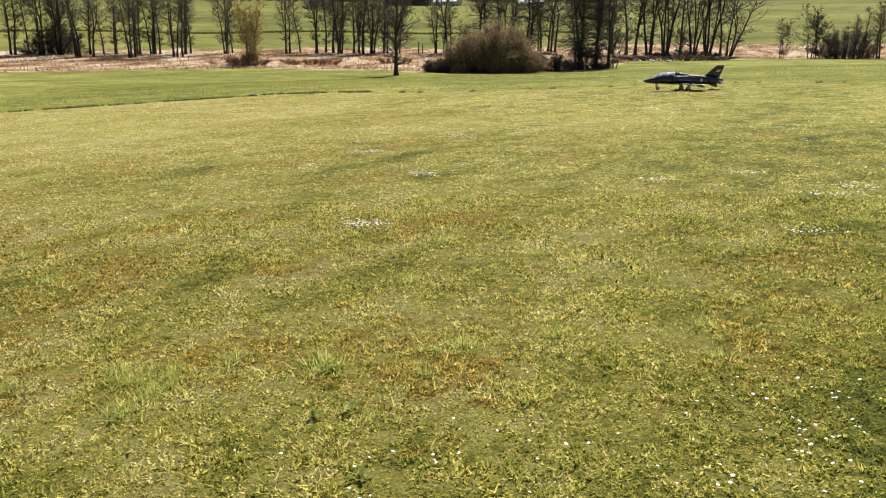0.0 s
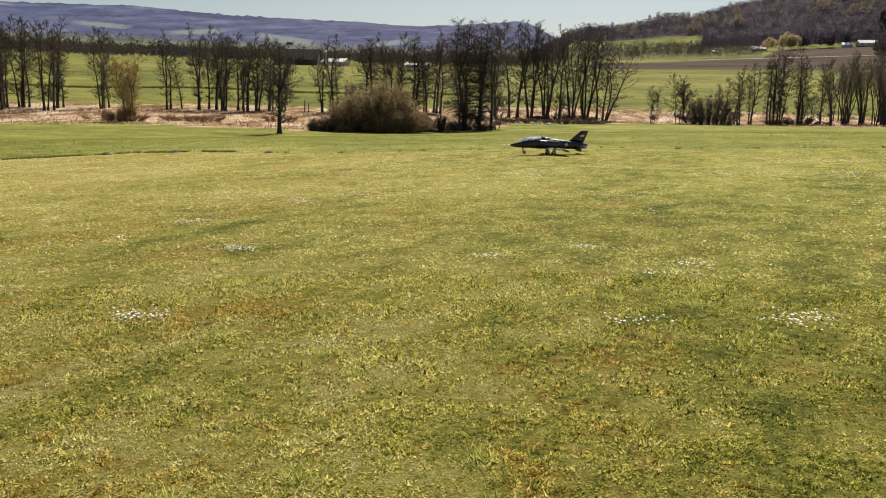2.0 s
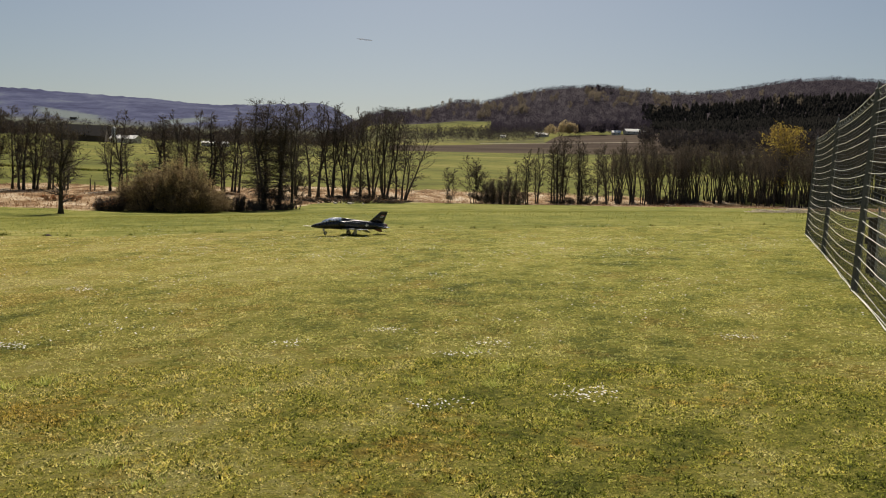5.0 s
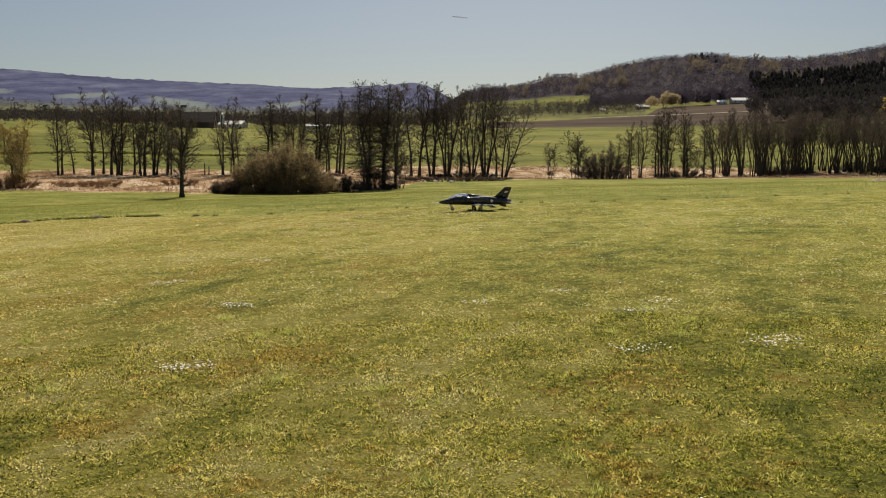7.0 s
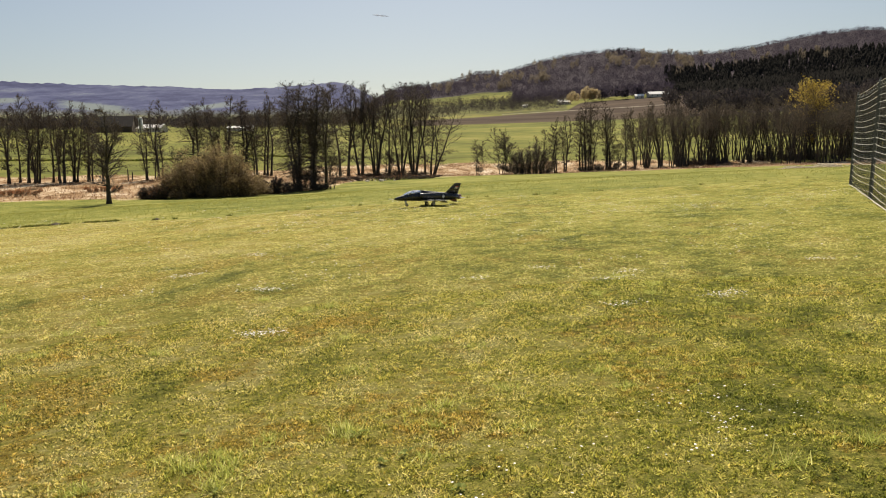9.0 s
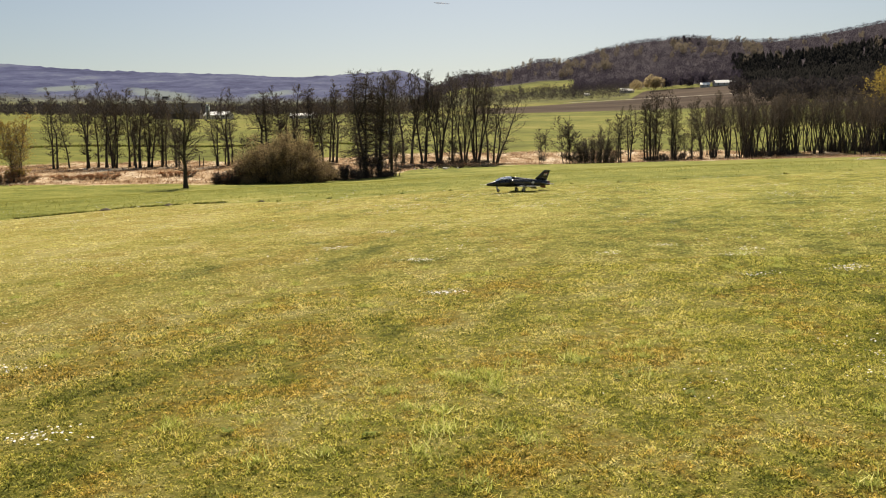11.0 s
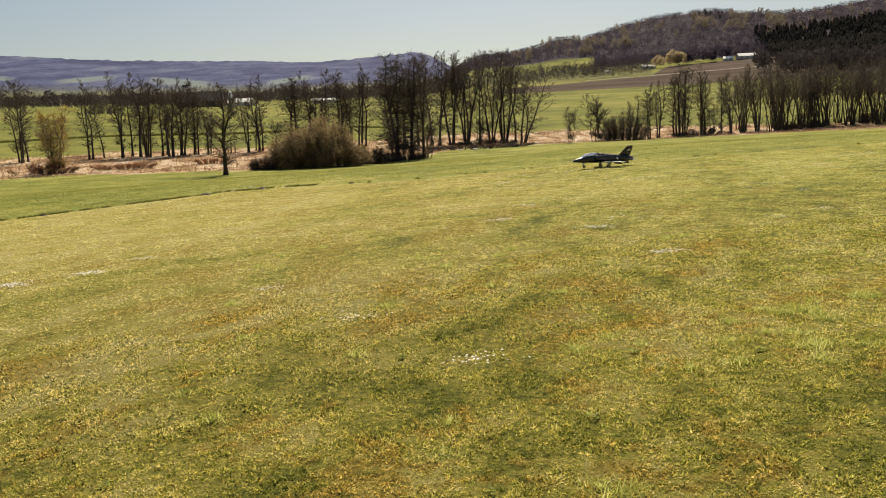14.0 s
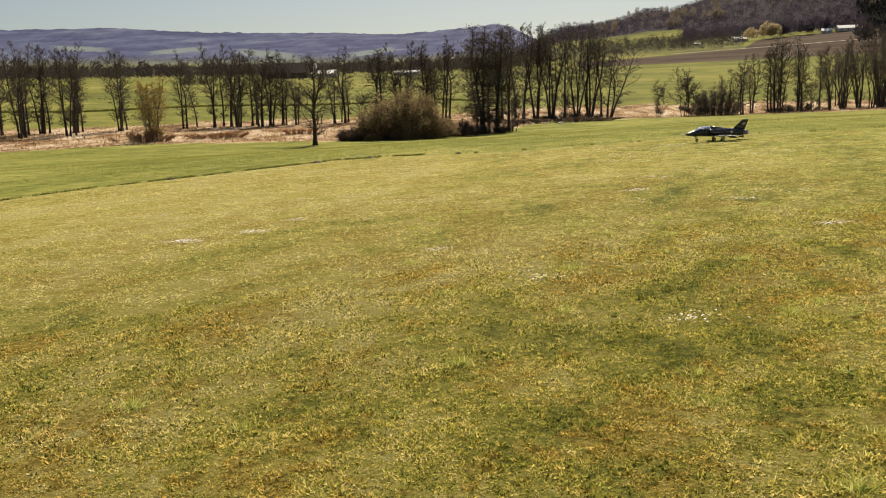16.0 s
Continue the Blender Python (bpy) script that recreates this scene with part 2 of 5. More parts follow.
BUDS = mat_vary("young_leaves", [(0.1, (0.20, 0.14, 0.04)), (0.5, (0.33, 0.24, 0.06)), (0.9, (0.46, 0.35, 0.10))], by_object=False, thin=0.4)
# tan willow buds, brightened to paint in sunlight on the thickets' tops
SUNLIT_BUD = mat_vary("sunlit_willow_buds", [(0.1, (0.19, 0.145, 0.07)), (0.5, (0.40, 0.31, 0.16)), (0.85, (0.54, 0.43, 0.24)), (1.0, (0.66, 0.54, 0.36))], by_object=False, thin=0.6)
RUST_LEAF = mat_vary("rusty_dead_leaves", [(0.1, (0.16, 0.065, 0.03)), (0.5, (0.32, 0.14, 0.065)), (0.9, (0.45, 0.23, 0.12))], by_object=False, thin=0.5)
# the bluish violet paints distance haze over the bare hill trees
WOODS_BARE = mat_vary("bare_woods", [(0.30, (0.036, 0.031, 0.046)), (0.45, (0.050, 0.042, 0.058)), (0.58, (0.064, 0.054, 0.068)), (0.76, (0.088, 0.074, 0.078))], scale=0.035, spec=0.0, by_object=False, thin=0.5, piece=0.08)
WOODS_HEDGE = mat_vary("bare_hedge_trees", [(0.25, (0.040, 0.034, 0.038)), (0.5, (0.080, 0.068, 0.068)), (0.75, (0.145, 0.125, 0.105))], scale=0.02, spec=0.0, by_object=False, thin=0.2, piece=0.3)
WOODS_GREEN = mat_vary("budding_woods", [(0.1, (0.13, 0.108, 0.085)), (0.6, (0.22, 0.182, 0.135)), (1.0, (0.33, 0.275, 0.20))], scale=0.02, spec=0.05, by_object=False, thin=0.45, piece=0.15)
YELLOW_LEAF = mat_vary("yellow_spring_leaves", [(0.2, (0.30, 0.235, 0.13)), (0.5, (0.43, 0.345, 0.20)), (0.9, (0.58, 0.48, 0.30))], scale=0.3, spec=0.05, by_object=False, thin=0.5, piece=0.5)
WOODS_DARK = mat_vary("conifer_woods", [(0.1, (0.017, 0.016, 0.015)), (0.6, (0.022, 0.021, 0.019)), (1.0, (0.029, 0.028, 0.024))], spec=0.0, scale=0.02, by_object=False)
def mat_vapour():
    m = Mat("vapour")
    m.done((0.9, 0.9, 0.9), 1.0)
    m.put(m.b, "Alpha", 0.35)
    return m.m


VAPOUR = mat_vapour()
DEADWOOD = mat_vary("pale_dead_wood", [(0.2, (0.55, 0.50, 0.44)), (0.8, (0.85, 0.80, 0.73))], scale=0.6, by_object=False, thin=0.6)
DAISY = mat_vary("daisy_petals", [(0.1, (0.62, 0.60, 0.57)), (1.0, (0.78, 0.77, 0.73))], by_object=False, rough=0.6)
STEEL = mat_vary("weathered_steel", [(0.2, (0.045, 0.05, 0.055)), (0.8, (0.12, 0.125, 0.13))], rough=0.5, spec=0.5)
ROPE = mat_vary("white_rope", [(0.2, (0.55, 0.54, 0.50)), (0.8, (0.75, 0.74, 0.70))], rough=0.7)
NET = mat_vary("dark_net_thread", [(0.2, (0.03, 0.035, 0.035)), (0.8, (0.09, 0.095, 0.095))], rough=0.7)
TIMBER = mat_vary("dark_timber", [(0.2, (0.045, 0.032, 0.024)), (0.8, (0.12, 0.088, 0.065))], rough=0.8, scale=8.0)
WIRE = mat_vary("galvanised_wire", [(0.2, (0.35, 0.35, 0.34)), (0.8, (0.55, 0.55, 0.52))], rough=0.45, spec=0.6)
ROOF_DARK = mat_vary("dark_roof", [(0.2, (0.012, 0.011, 0.012)), (0.8, (0.028, 0.024, 0.024))], scale=0.4, spec=0.08)
ROOF_PALE = mat_vary("pale_metal_roof", [(0.2, (0.60, 0.60, 0.60)), (0.8, (0.80, 0.79, 0.77))], rough=0.5, scale=0.4)
WALL_PALE = mat_vary("pale_plaster", [(0.2, (0.52, 0.48, 0.42)), (0.8, (0.68, 0.64, 0.57))], scale=0.5)
WALL_WOOD = mat_vary("barn_boards", [(0.2, (0.05, 0.038, 0.03)), (0.8, (0.11, 0.085, 0.065))], scale=0.5)
BLOSSOM = mat_vary("white_blossom", [(0.1, (0.50, 0.46, 0.44)), (0.9, (0.78, 0.75, 0.72))], scale=0.3, by_object=False)
GRAVEL = mat_vary("pale_gravel", [(0.2, (0.26, 0.22, 0.17)), (0.8, (0.38, 0.33, 0.26))], scale=0.5)
CLOD = mat_vary("molehill_soil", [(0.2, (0.035, 0.026, 0.016)), (0.8, (0.09, 0.068, 0.042))], scale=9.0)
WINDOW_DARK = mat_paint("window_glass", (0.02, 0.025, 0.03), 0.1, 0.5)
JET_BLACK = mat_paint("dark_navy_gloss_paint", (0.009, 0.010, 0.018), 0.28, 0.25)
# sun glare on the dark glossy wings is put into this pale grey
JET_WING = mat_paint("glare_grey_wing_paint", (0.42, 0.43, 0.46), 0.22, 0.7)
JET_GREY = mat_paint("dark_grey_paint", (0.06, 0.06, 0.07), 0.35, 0.3)
JET_WHITE = mat_paint("white_marking", (0.80, 0.80, 0.80), 0.4, 0.2, 0.1)
JET_RED = mat_paint("red_paint", (0.42, 0.035, 0.02), 0.35, 0.4)
JET_MAROON = mat_paint("dark_red_paint", (0.10, 0.012, 0.010), 0.4, 0.4)
JET_METAL = mat_paint("gear_metal", (0.45, 0.45, 0.46), 0.3, 0.0, 0.3, 1.0)
RUBBER = mat_paint("tyre_rubber", (0.018, 0.018, 0.018), 0.75, 0.0)
SEAT = mat_paint("cockpit_seat", (0.07, 0.075, 0.065), 0.7, 0.0)


def mat_canopy():
    m = Mat("canopy_glass")
    m.put(m.b, "Base Color", (0.80, 0.86, 0.92, 1))
    m.put(m.b, "Roughness", 0.03)
    m.put(m.b, "Transmission Weight", 0.85)
    m.put(m.b, "IOR", 1.45)
    return m.m


CANOPY = mat_canopy()


# ---- geometry helpers ----
class Geo:
    """Collects vertices and faces for one mesh."""

    def __init__(self):
        self.v, self.f = [], []

    def tube(self, pts, radii, n=5, cap=True):
        pts = [Vector(p) for p in pts]
        start = len(self.v)
        for i, p in enumerate(pts):
            d = (pts[min(i + 1, len(pts) - 1)] - pts[max(i - 1, 0)]).normalized()
            a = d.orthogonal().normalized() if abs(d.z) < 0.9 else Vector((1, 0, 0)).cross(d).normalized()
            b = d.cross(a)
            for k in range(n):
                w = 2 * math.pi * k / n
                self.v.append(tuple(p + radii[i] * (math.cos(w) * a + math.sin(w) * b)))
        for i in range(len(pts) - 1):
            for k in range(n):
                q = start + i * n
                self.f.append((q + k, q + (k + 1) % n, q + n + (k + 1) % n, q + n + k))
        if cap:
            self.f.append(tuple(range(start + n - 1, start - 1, -1)))
            e = start + (len(pts) - 1) * n
            self.f.append(tuple(range(e, e + n)))

    def spike(self, a, b, r):
        """A thin twig from a to its point b."""
        a, b = Vector(a), Vector(b)
        d = (b - a).normalized()
        u = d.orthogonal().normalized()
        w = 6.2832 * ((len(self.v) * 0.381966) % 1.0)
        u = (u * math.cos(w) + d.cross(u) * math.sin(w)) * r
        s = len(self.v)
        self.v += [tuple(a + u), tuple(a - u), tuple(b)]
        self.f.append((s, s + 1, s + 2))

    def leaf(self, p, size, rng):
        """A small folded leaf clump of two triangles."""
        s = len(self.v)
        for _ in range(4):
            self.v.append((p[0] + rng.uniform(-size, size), p[1] + rng.uniform(-size, size), p[2] + rng.uniform(-size, size)))
        self.f += [(s, s + 1, s + 2), (s + 1, s + 3, s + 2)]

    def box(self, lo, hi, m=None):
        s = len(self.v)
        for x in (lo[0], hi[0]):
            for y in (lo[1], hi[1]):
                for z in (lo[2], hi[2]):
                    p = Vector((x, y, z))
                    self.v.append(tuple(m @ p if m else p))
        for q in ((0, 1, 3, 2), (4, 6, 7, 5), (0, 4, 5, 1), (2, 3, 7, 6), (0, 2, 6, 4), (1, 5, 7, 3)):
            self.f.append(tuple(s + i for i in q))

    def loft(self, rings, close=True):
        """Joins rings of equally many points into a skin, with both ends closed."""
        n, s = len(rings[0]), len(self.v)
        for ring in rings:
            self.v += [tuple(p) for p in ring]
        for i in range(len(rings) - 1):
            for k in range(n):
                q = s + i * n
                self.f.append((q + k, q + (k + 1) % n, q + n + (k + 1) % n, q + n + k))
        if close:
            self.f.append(tuple(range(s + n - 1, s - 1, -1)))
            e = s + (len(rings) - 1) * n
            self.f.append(tuple(range(e, e + n)))

    def mesh(self, name, material, smooth=False):
        me = bpy.data.meshes.new(name)
        me.from_pydata(self.v, [], self.f)
        if smooth:
            me.polygons.foreach_set("use_smooth", [True] * len(me.polygons))
        me.materials.append(material)
        me.update()
        return me


def part(name, geo, material, parent, label="", smooth=False):
    """Links one mesh under a thing or under a part."""
    me = geo if isinstance(geo, bpy.types.Mesh) else geo.mesh(name, material, smooth)
    ob = new(name, me)
    ob.parent = parent
    return tagged(ob, label)


def rounded(name, lo, hi, bevel, material, parent, label="", m=None):
    """A box with rounded edges as one part."""
    bm = bmesh.new()
    bmesh.ops.create_cube(bm, size=1.0)
    for v in bm.verts:
        v.co = Vector([lo[i] + (v.co[i] + 0.5) * (hi[i] - lo[i]) for i in range(3)])
    bmesh.ops.bevel(bm, geom=bm.edges[:], offset=bevel, segments=2, affect="EDGES")
    if m:
        bm.transform(m)
    me = bpy.data.meshes.new(name)
    bm.to_mesh(me)
    bm.free()
    me.materials.append(material)
    return part(name, me, material, parent, label)


def thing(name, m, label, category, group="", kind=""):
    ob = new(name)
    ob.empty_display_size = 0.2
    ob.matrix_world = m
    return tagged(ob, label, category, group, kind)


def fast_mesh(name, verts, faces, material):
    """A mesh from numpy arrays of vertices and of faces with equally many corners."""
    me = bpy.data.meshes.new(name)
    verts, faces = np.asarray(verts, np.float32), np.asarray(faces, np.int32)
    n = faces.shape[1]
    me.vertices.add(len(verts))
    me.vertices.foreach_set("co", verts.ravel())
    me.loops.add(faces.size)
    me.loops.foreach_set("vertex_index", faces.ravel())
    me.polygons.add(len(faces))
    me.polygons.foreach_set("loop_start", np.arange(len(faces), dtype=np.int32) * n)
    me.update(calc_edges=True)
    me.materials.append(material)
    return me


# ---- the lie of the land ----
def smooth_step(v, lo, hi):
    t = np.clip((v - lo) / (hi - lo), 0, 1)
    return t * t * (3 - 2 * t)


def crest_left(a):
    return np.interp(a, [-50, -38, -32, -28, -24, -18.5, -13.5, -8.5, -5.4, -3, -0.7, 4, 10],
                     [5.5, 5.54, 5.76, 5.52, 5.43, 5.35, 5.14, 5.45, 5.8, 5.66, 5.46, 5.2, 5.0])


def crest_right(a):
    return np.interp(a, [-6, -2, 0, 1.6, 3.3, 4.1, 4.9, 6.7, 8.6, 10, 12.5, 13.6, 15.3, 17.5, 19.2, 21.2, 23, 25, 28, 31, 45],
                     [4.9, 5.25, 5.4, 5.68, 6.18, 6.2, 6.05, 6.58, 6.98, 7.2, 7.34, 7.36, 7.08, 6.84, 6.84, 6.98, 7.25, 7.55, 7.65, 7.3, 7.0]) - 0.22


def plan(x, y):
    """Distance and bearing (degrees from +y to the right) from the middle of the field's near side."""
    return np.hypot(x + 2, y), np.degrees(np.arctan2(x + 2, y))


def terrain(x, y):
    """Height of the ground: a mown field tilted up to the right, a stream hollow, slopes and ridges beyond."""
    x, y = np.asarray(x, float), np.asarray(y, float)
    near = 0.03143 * (0.9986 * x + 0.0523 * y)
    r, az = plan(x, y)
    a = np.clip(az, -50, 45)
    right = smooth_step(a, -7.0, -2.0)
    up = lambda dist, el: 1.6 + dist * np.tan(np.radians(el))  # noqa: E731
    el = crest_right(a)
    knots = [
        (120, np.interp(a, [-25, -10, 5, 20], [-3.6, -3.6, -2.0, -1.3])),
        (165, np.interp(a, [-25, -10, 5, 20], [-3.5, -3.9, -2.5, -1.9])),
        (np.interp(a, [-20, -5, 10, 25], [215, 230, 235, 275]), np.interp(a, [-35, -20, -12, -5, 10, 25], [-1.4, -1.5, -0.9, -2.4, -2.5, -1.9])),
        (650, up(650, 2.33)),
        (950, up(950, 2.45 + right * (0.85 + 0.035 * np.maximum(a, 0)))),
        (1150, up(1150, 2.5 + right * (1.35 + 0.03 * np.maximum(a, 0)))),
        (1600, up(1600, 2.7 + right * (el - 2.7))),
        (2300, up(2300, 3.0 + right * (el - 1.0 - 3.0))),
        (4000, up(4000, crest_left(a) * (1 - right) + right * np.minimum(crest_left(a), el - 1.0))),
        (4900, up(4900, 4.2)),
    ]
    z = knots[0][1] + 0 * r
    for (r0, z0), (r1, z1) in zip(knots, knots[1:]):
        t = np.clip((r - r0) / (r1 - r0), 0, 1)
        z = np.where(r > r0, z0 + (z1 - z0) * t, z)
    t = smooth_step(r, 38, 122)
    return near * (1 - t) + z * t


def mow_edge(x):
    return np.interp(x, [-26, -24, -22.6, -21.9, -20.6, -19.5, -18.4, -16.6, -14, -9.8, -5, -0.7, 2.9, 14, 60],
                     [0, 10, 15.6, 18.5, 20.5, 22.3, 24.3, 27.5, 28.4, 27.2, 29.5, 31.6, 30.6, 32, 40])


def walk_distance(x, y):
    """Metres from the camera's walk across the near end of the strip."""
    ax, ay, bx, by = 0.2, 0.6, -6.0, -4.5
    t = np.clip(((x - ax) * (bx - ax) + (y - ay) * (by - ay)) / ((bx - ax) ** 2 + (by - ay) ** 2), 0, 1)
    return np.hypot(x - ax - t * (bx - ax), y - ay - t * (by - ay))


def build_ground():
    rays = np.concatenate([np.arange(-52, 46, 0.3), np.arange(46, 308, 5.5)])
    rings = 0.6 * 1.027 ** np.arange(0, 340)
    rings = np.concatenate([[0.02], rings])
    aa, rr = np.meshgrid(np.radians(rays), rings)
    x, y = (rr * np.sin(aa) - 2).ravel(), (rr * np.cos(aa)).ravel()
    z = terrain(x, y)
    r, az = plan(x, y)
    rng = np.random.default_rng(5)
    z = z + np.where(r > 2300, rng.normal(0, 1, len(r)) * np.where((r > 3700) & (r < 4200), 1.8, 1.2), 0)
    n, k = len(rays), len(rings)
    i = np.arange(k - 1)[:, None] * n
    j = np.arange(n)[None]
    j2 = (j + 1) % n
    faces = np.stack([i + j, i + j2, i + n + j2, i + n + j], -1).reshape(-1, 4)[:, ::-1]
    me = fast_mesh("ground", np.stack([x, y, z], 1), faces, GROUND_MAT)
    me.polygons.foreach_set("use_smooth", np.ones(len(faces), bool))
    a = np.clip(az, -50, 45)
    ahead = np.abs(az) < 75
    r1 = np.interp(a, [-45, -30, -20, -12, -7, -4, 5, 25, 40], [152, 158, 140, 150, 175, 210, 208, 236, 250])
    r2 = np.interp(a, [-45, -20, -12, -5, 5, 25, 40], [226, 232, 236, 275, 275, 284, 296])
    right = smooth_step(a, -7.0, -2.0)
    fields = {
        "mown": np.where(y > 0, np.minimum(mow_edge(x) - y, x + 26) * np.interp(x, [-12, -4], [0.7, 0.09]), 5.0),
        "from_walk": walk_distance(x, y),
        "over": np.where(ahead, r - r2, -200),
        "reed": np.where(ahead, np.minimum(r - r1, r2 - r), -200),
        "soil": np.where((az > -1.5) & (az < np.interp(r, [700, 1050], [21, 16.6])), np.minimum(r - 680, np.interp(az, [2, 6, 9.5, 10.5, 14], [790, 815, 832, 985, 992]) - r), -200),
        "wood": np.where((right > 0.5) & (az < 9.5) & (r > 838) & (r < 1130), -7.0, np.where(right > 0.5, np.minimum(np.minimum(r - np.interp(az, [16.5, 21.5], [1090, 680]), 60), np.where((az < 5.6) & (r < 1270), -60, 60)), np.minimum(r - 2300, -60))),
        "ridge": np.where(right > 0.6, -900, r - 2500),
    }
    el = np.degrees(np.arctan2(z - 1.6, r))
    fields["glade"] = np.max([np.minimum(1 - np.abs(az - ga) / gw, 1 - np.abs(el - ge + tilt * (az - ga)) / gh) for ga, gw, ge, gh, tilt in (
        (-22.4, 1.9, 3.95, 0.24, 0.10), (-28.2, 1.7, 4.25, 0.16, -0.08), (-15.4, 1.5, 3.95, 0.16, -0.12), (-34.0, 1.6, 4.4, 0.15, 0.04))], axis=0)
    for name, values in fields.items():
        at = me.attributes.new(name, "FLOAT", "POINT")
        at.data.foreach_set("value", np.asarray(values, np.float32))
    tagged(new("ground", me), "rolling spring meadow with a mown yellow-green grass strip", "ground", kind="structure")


build_ground()


def on_ground(x, y, drop=0.0):
    return float(terrain(x, y)) - drop


# ---- sky detail ----
def build_contrail():
    g = Geo()
    far, az, el = 4300.0, radians(-3.4), radians(10.0)
    c = Vector((far * math.sin(az), far * math.cos(az), far * math.tan(el)))
    pts = [c + Vector((dx, 0, -0.10 * dx)) for dx in (-42, -20, 0, 22, 42)]
    g.tube(pts, [1.0, 4.6, 4.4, 3.8, 1.0], 8)
    tagged(new("contrail", g.mesh("contrail", VAPOUR, True)), "short white vapour trail in the clear sky", "contrail", kind="structure")


build_contrail()


# ---- trees ----
def stem(trunk, limb, crown, rng, base, height, lean, r0, first=0.36, limbs=24, spread=0.15, twigs=8, wob=0.016, thick=0.032, rise0=(0.0, 0.75), low=6, fork=0.6, sag=0.0):
    """One bare stem with rising limbs and fine twigs; it may fork into a second leader. sag: how far the limbs' ends level out or droop."""
    pts, radii = [], []
    off, drift = Vector((0, 0, 0)), Vector((0, 0, 0))
    for i in range(12):
        t = i / 11
        if i:
            drift = drift * 0.6 + Vector((rng.gauss(0, 1), rng.gauss(0, 1), 0)) * wob * height * 0.55
            off += drift
        bend = 1 - (1 - t) ** 1.7
        pts.append(Vector(base) + Vector((lean[0] * bend, lean[1] * bend, t)) * height + off * min(1, t * 1.6))
        radii.append(r0 * (1 - 0.90 * t ** 0.85) + 0.012)
    radii[0] *= 1.45
    trunk.tube(pts, radii, 6)

    def along(t):
        f = t * 11
        i = min(int(f), 10)
        return pts[i].lerp(pts[i + 1], f - i)

    if rng.random() < fork:
        t = rng.uniform(0.30, 0.55)
        w = rng.uniform(0, 6.28)
        tilt = rng.uniform(0.10, 0.22)
        stem(limb, limb, crown, rng, along(t), height * (1 - t) * rng.uniform(0.75, 0.98), (math.cos(w) * tilt, math.sin(w) * tilt), r0 * 0.55, 0.12, max(6, int(limbs * 0.55)), spread * 1.5, twigs, wob, thick, rise0, 0, 0, sag)
    for i in range(limbs + low):
        t = first + (0.985 - first) * ((i + rng.random()) / limbs)
        short = 1.0
        if i >= limbs:
            t, short = rng.uniform(0.12, first), 0.6
        p = along(t)
        u = max(0.0, (t - first) / (1 - first))
        ln = short * spread * height * (0.50 + 1.0 * math.sin(math.pi * min(0.95, 0.20 + 0.72 * u))) * rng.uniform(0.45, 1.3) * (1 - 0.62 * u * u)
        w = rng.uniform(0, 2 * math.pi)
        rise = rng.uniform(*rise0) + 0.7 * u * u
        d = Vector((math.cos(w), math.sin(w), rise)).normalized()
        flat = Vector((math.cos(w), math.sin(w), 0.15))
        q1 = p + d * ln * 0.5 + Vector((rng.gauss(0, 0.06), rng.gauss(0, 0.06), -0.02)) * ln
        q2 = p + d * ln + Vector((rng.gauss(0, 0.05), rng.gauss(0, 0.05), rng.uniform(0.0, 0.22) - sag)) * ln
        rb = max(0.026, r0 * 0.30 * (1 - 0.7 * u))
        limb.tube([p, q1, q2], [rb, rb * 0.6, 0.016], 3, False)
        for s in range(twigs):
            k = rng.uniform(0.12, 1.0)
            o = p.lerp(q1, k * 2) if k < 0.5 else q1.lerp(q2, k * 2 - 1)
            e = (d * (1 - sag) + flat * sag + Vector((rng.gauss(0, 0.6), rng.gauss(0, 0.6), rng.gauss(0.30 - 0.5 * sag, 0.42)))).normalized() * (0.25 + ln * rng.uniform(0.26, 0.62))
            crown.spike(o, o + e, thick * rng.uniform(0.8, 1.3))
            for _ in range(3):
                kk = rng.uniform(0.2, 0.95)
                oo = o + e * kk
                ee = (e.normalized() + Vector((rng.gauss(0, 0.65), rng.gauss(0, 0.65), rng.gauss(0.25 - 0.4 * sag, 0.5)))).normalized() * (0.2 + ln * rng.uniform(0.14, 0.36))
                crown.spike(oo, oo + ee, thick * 0.75)


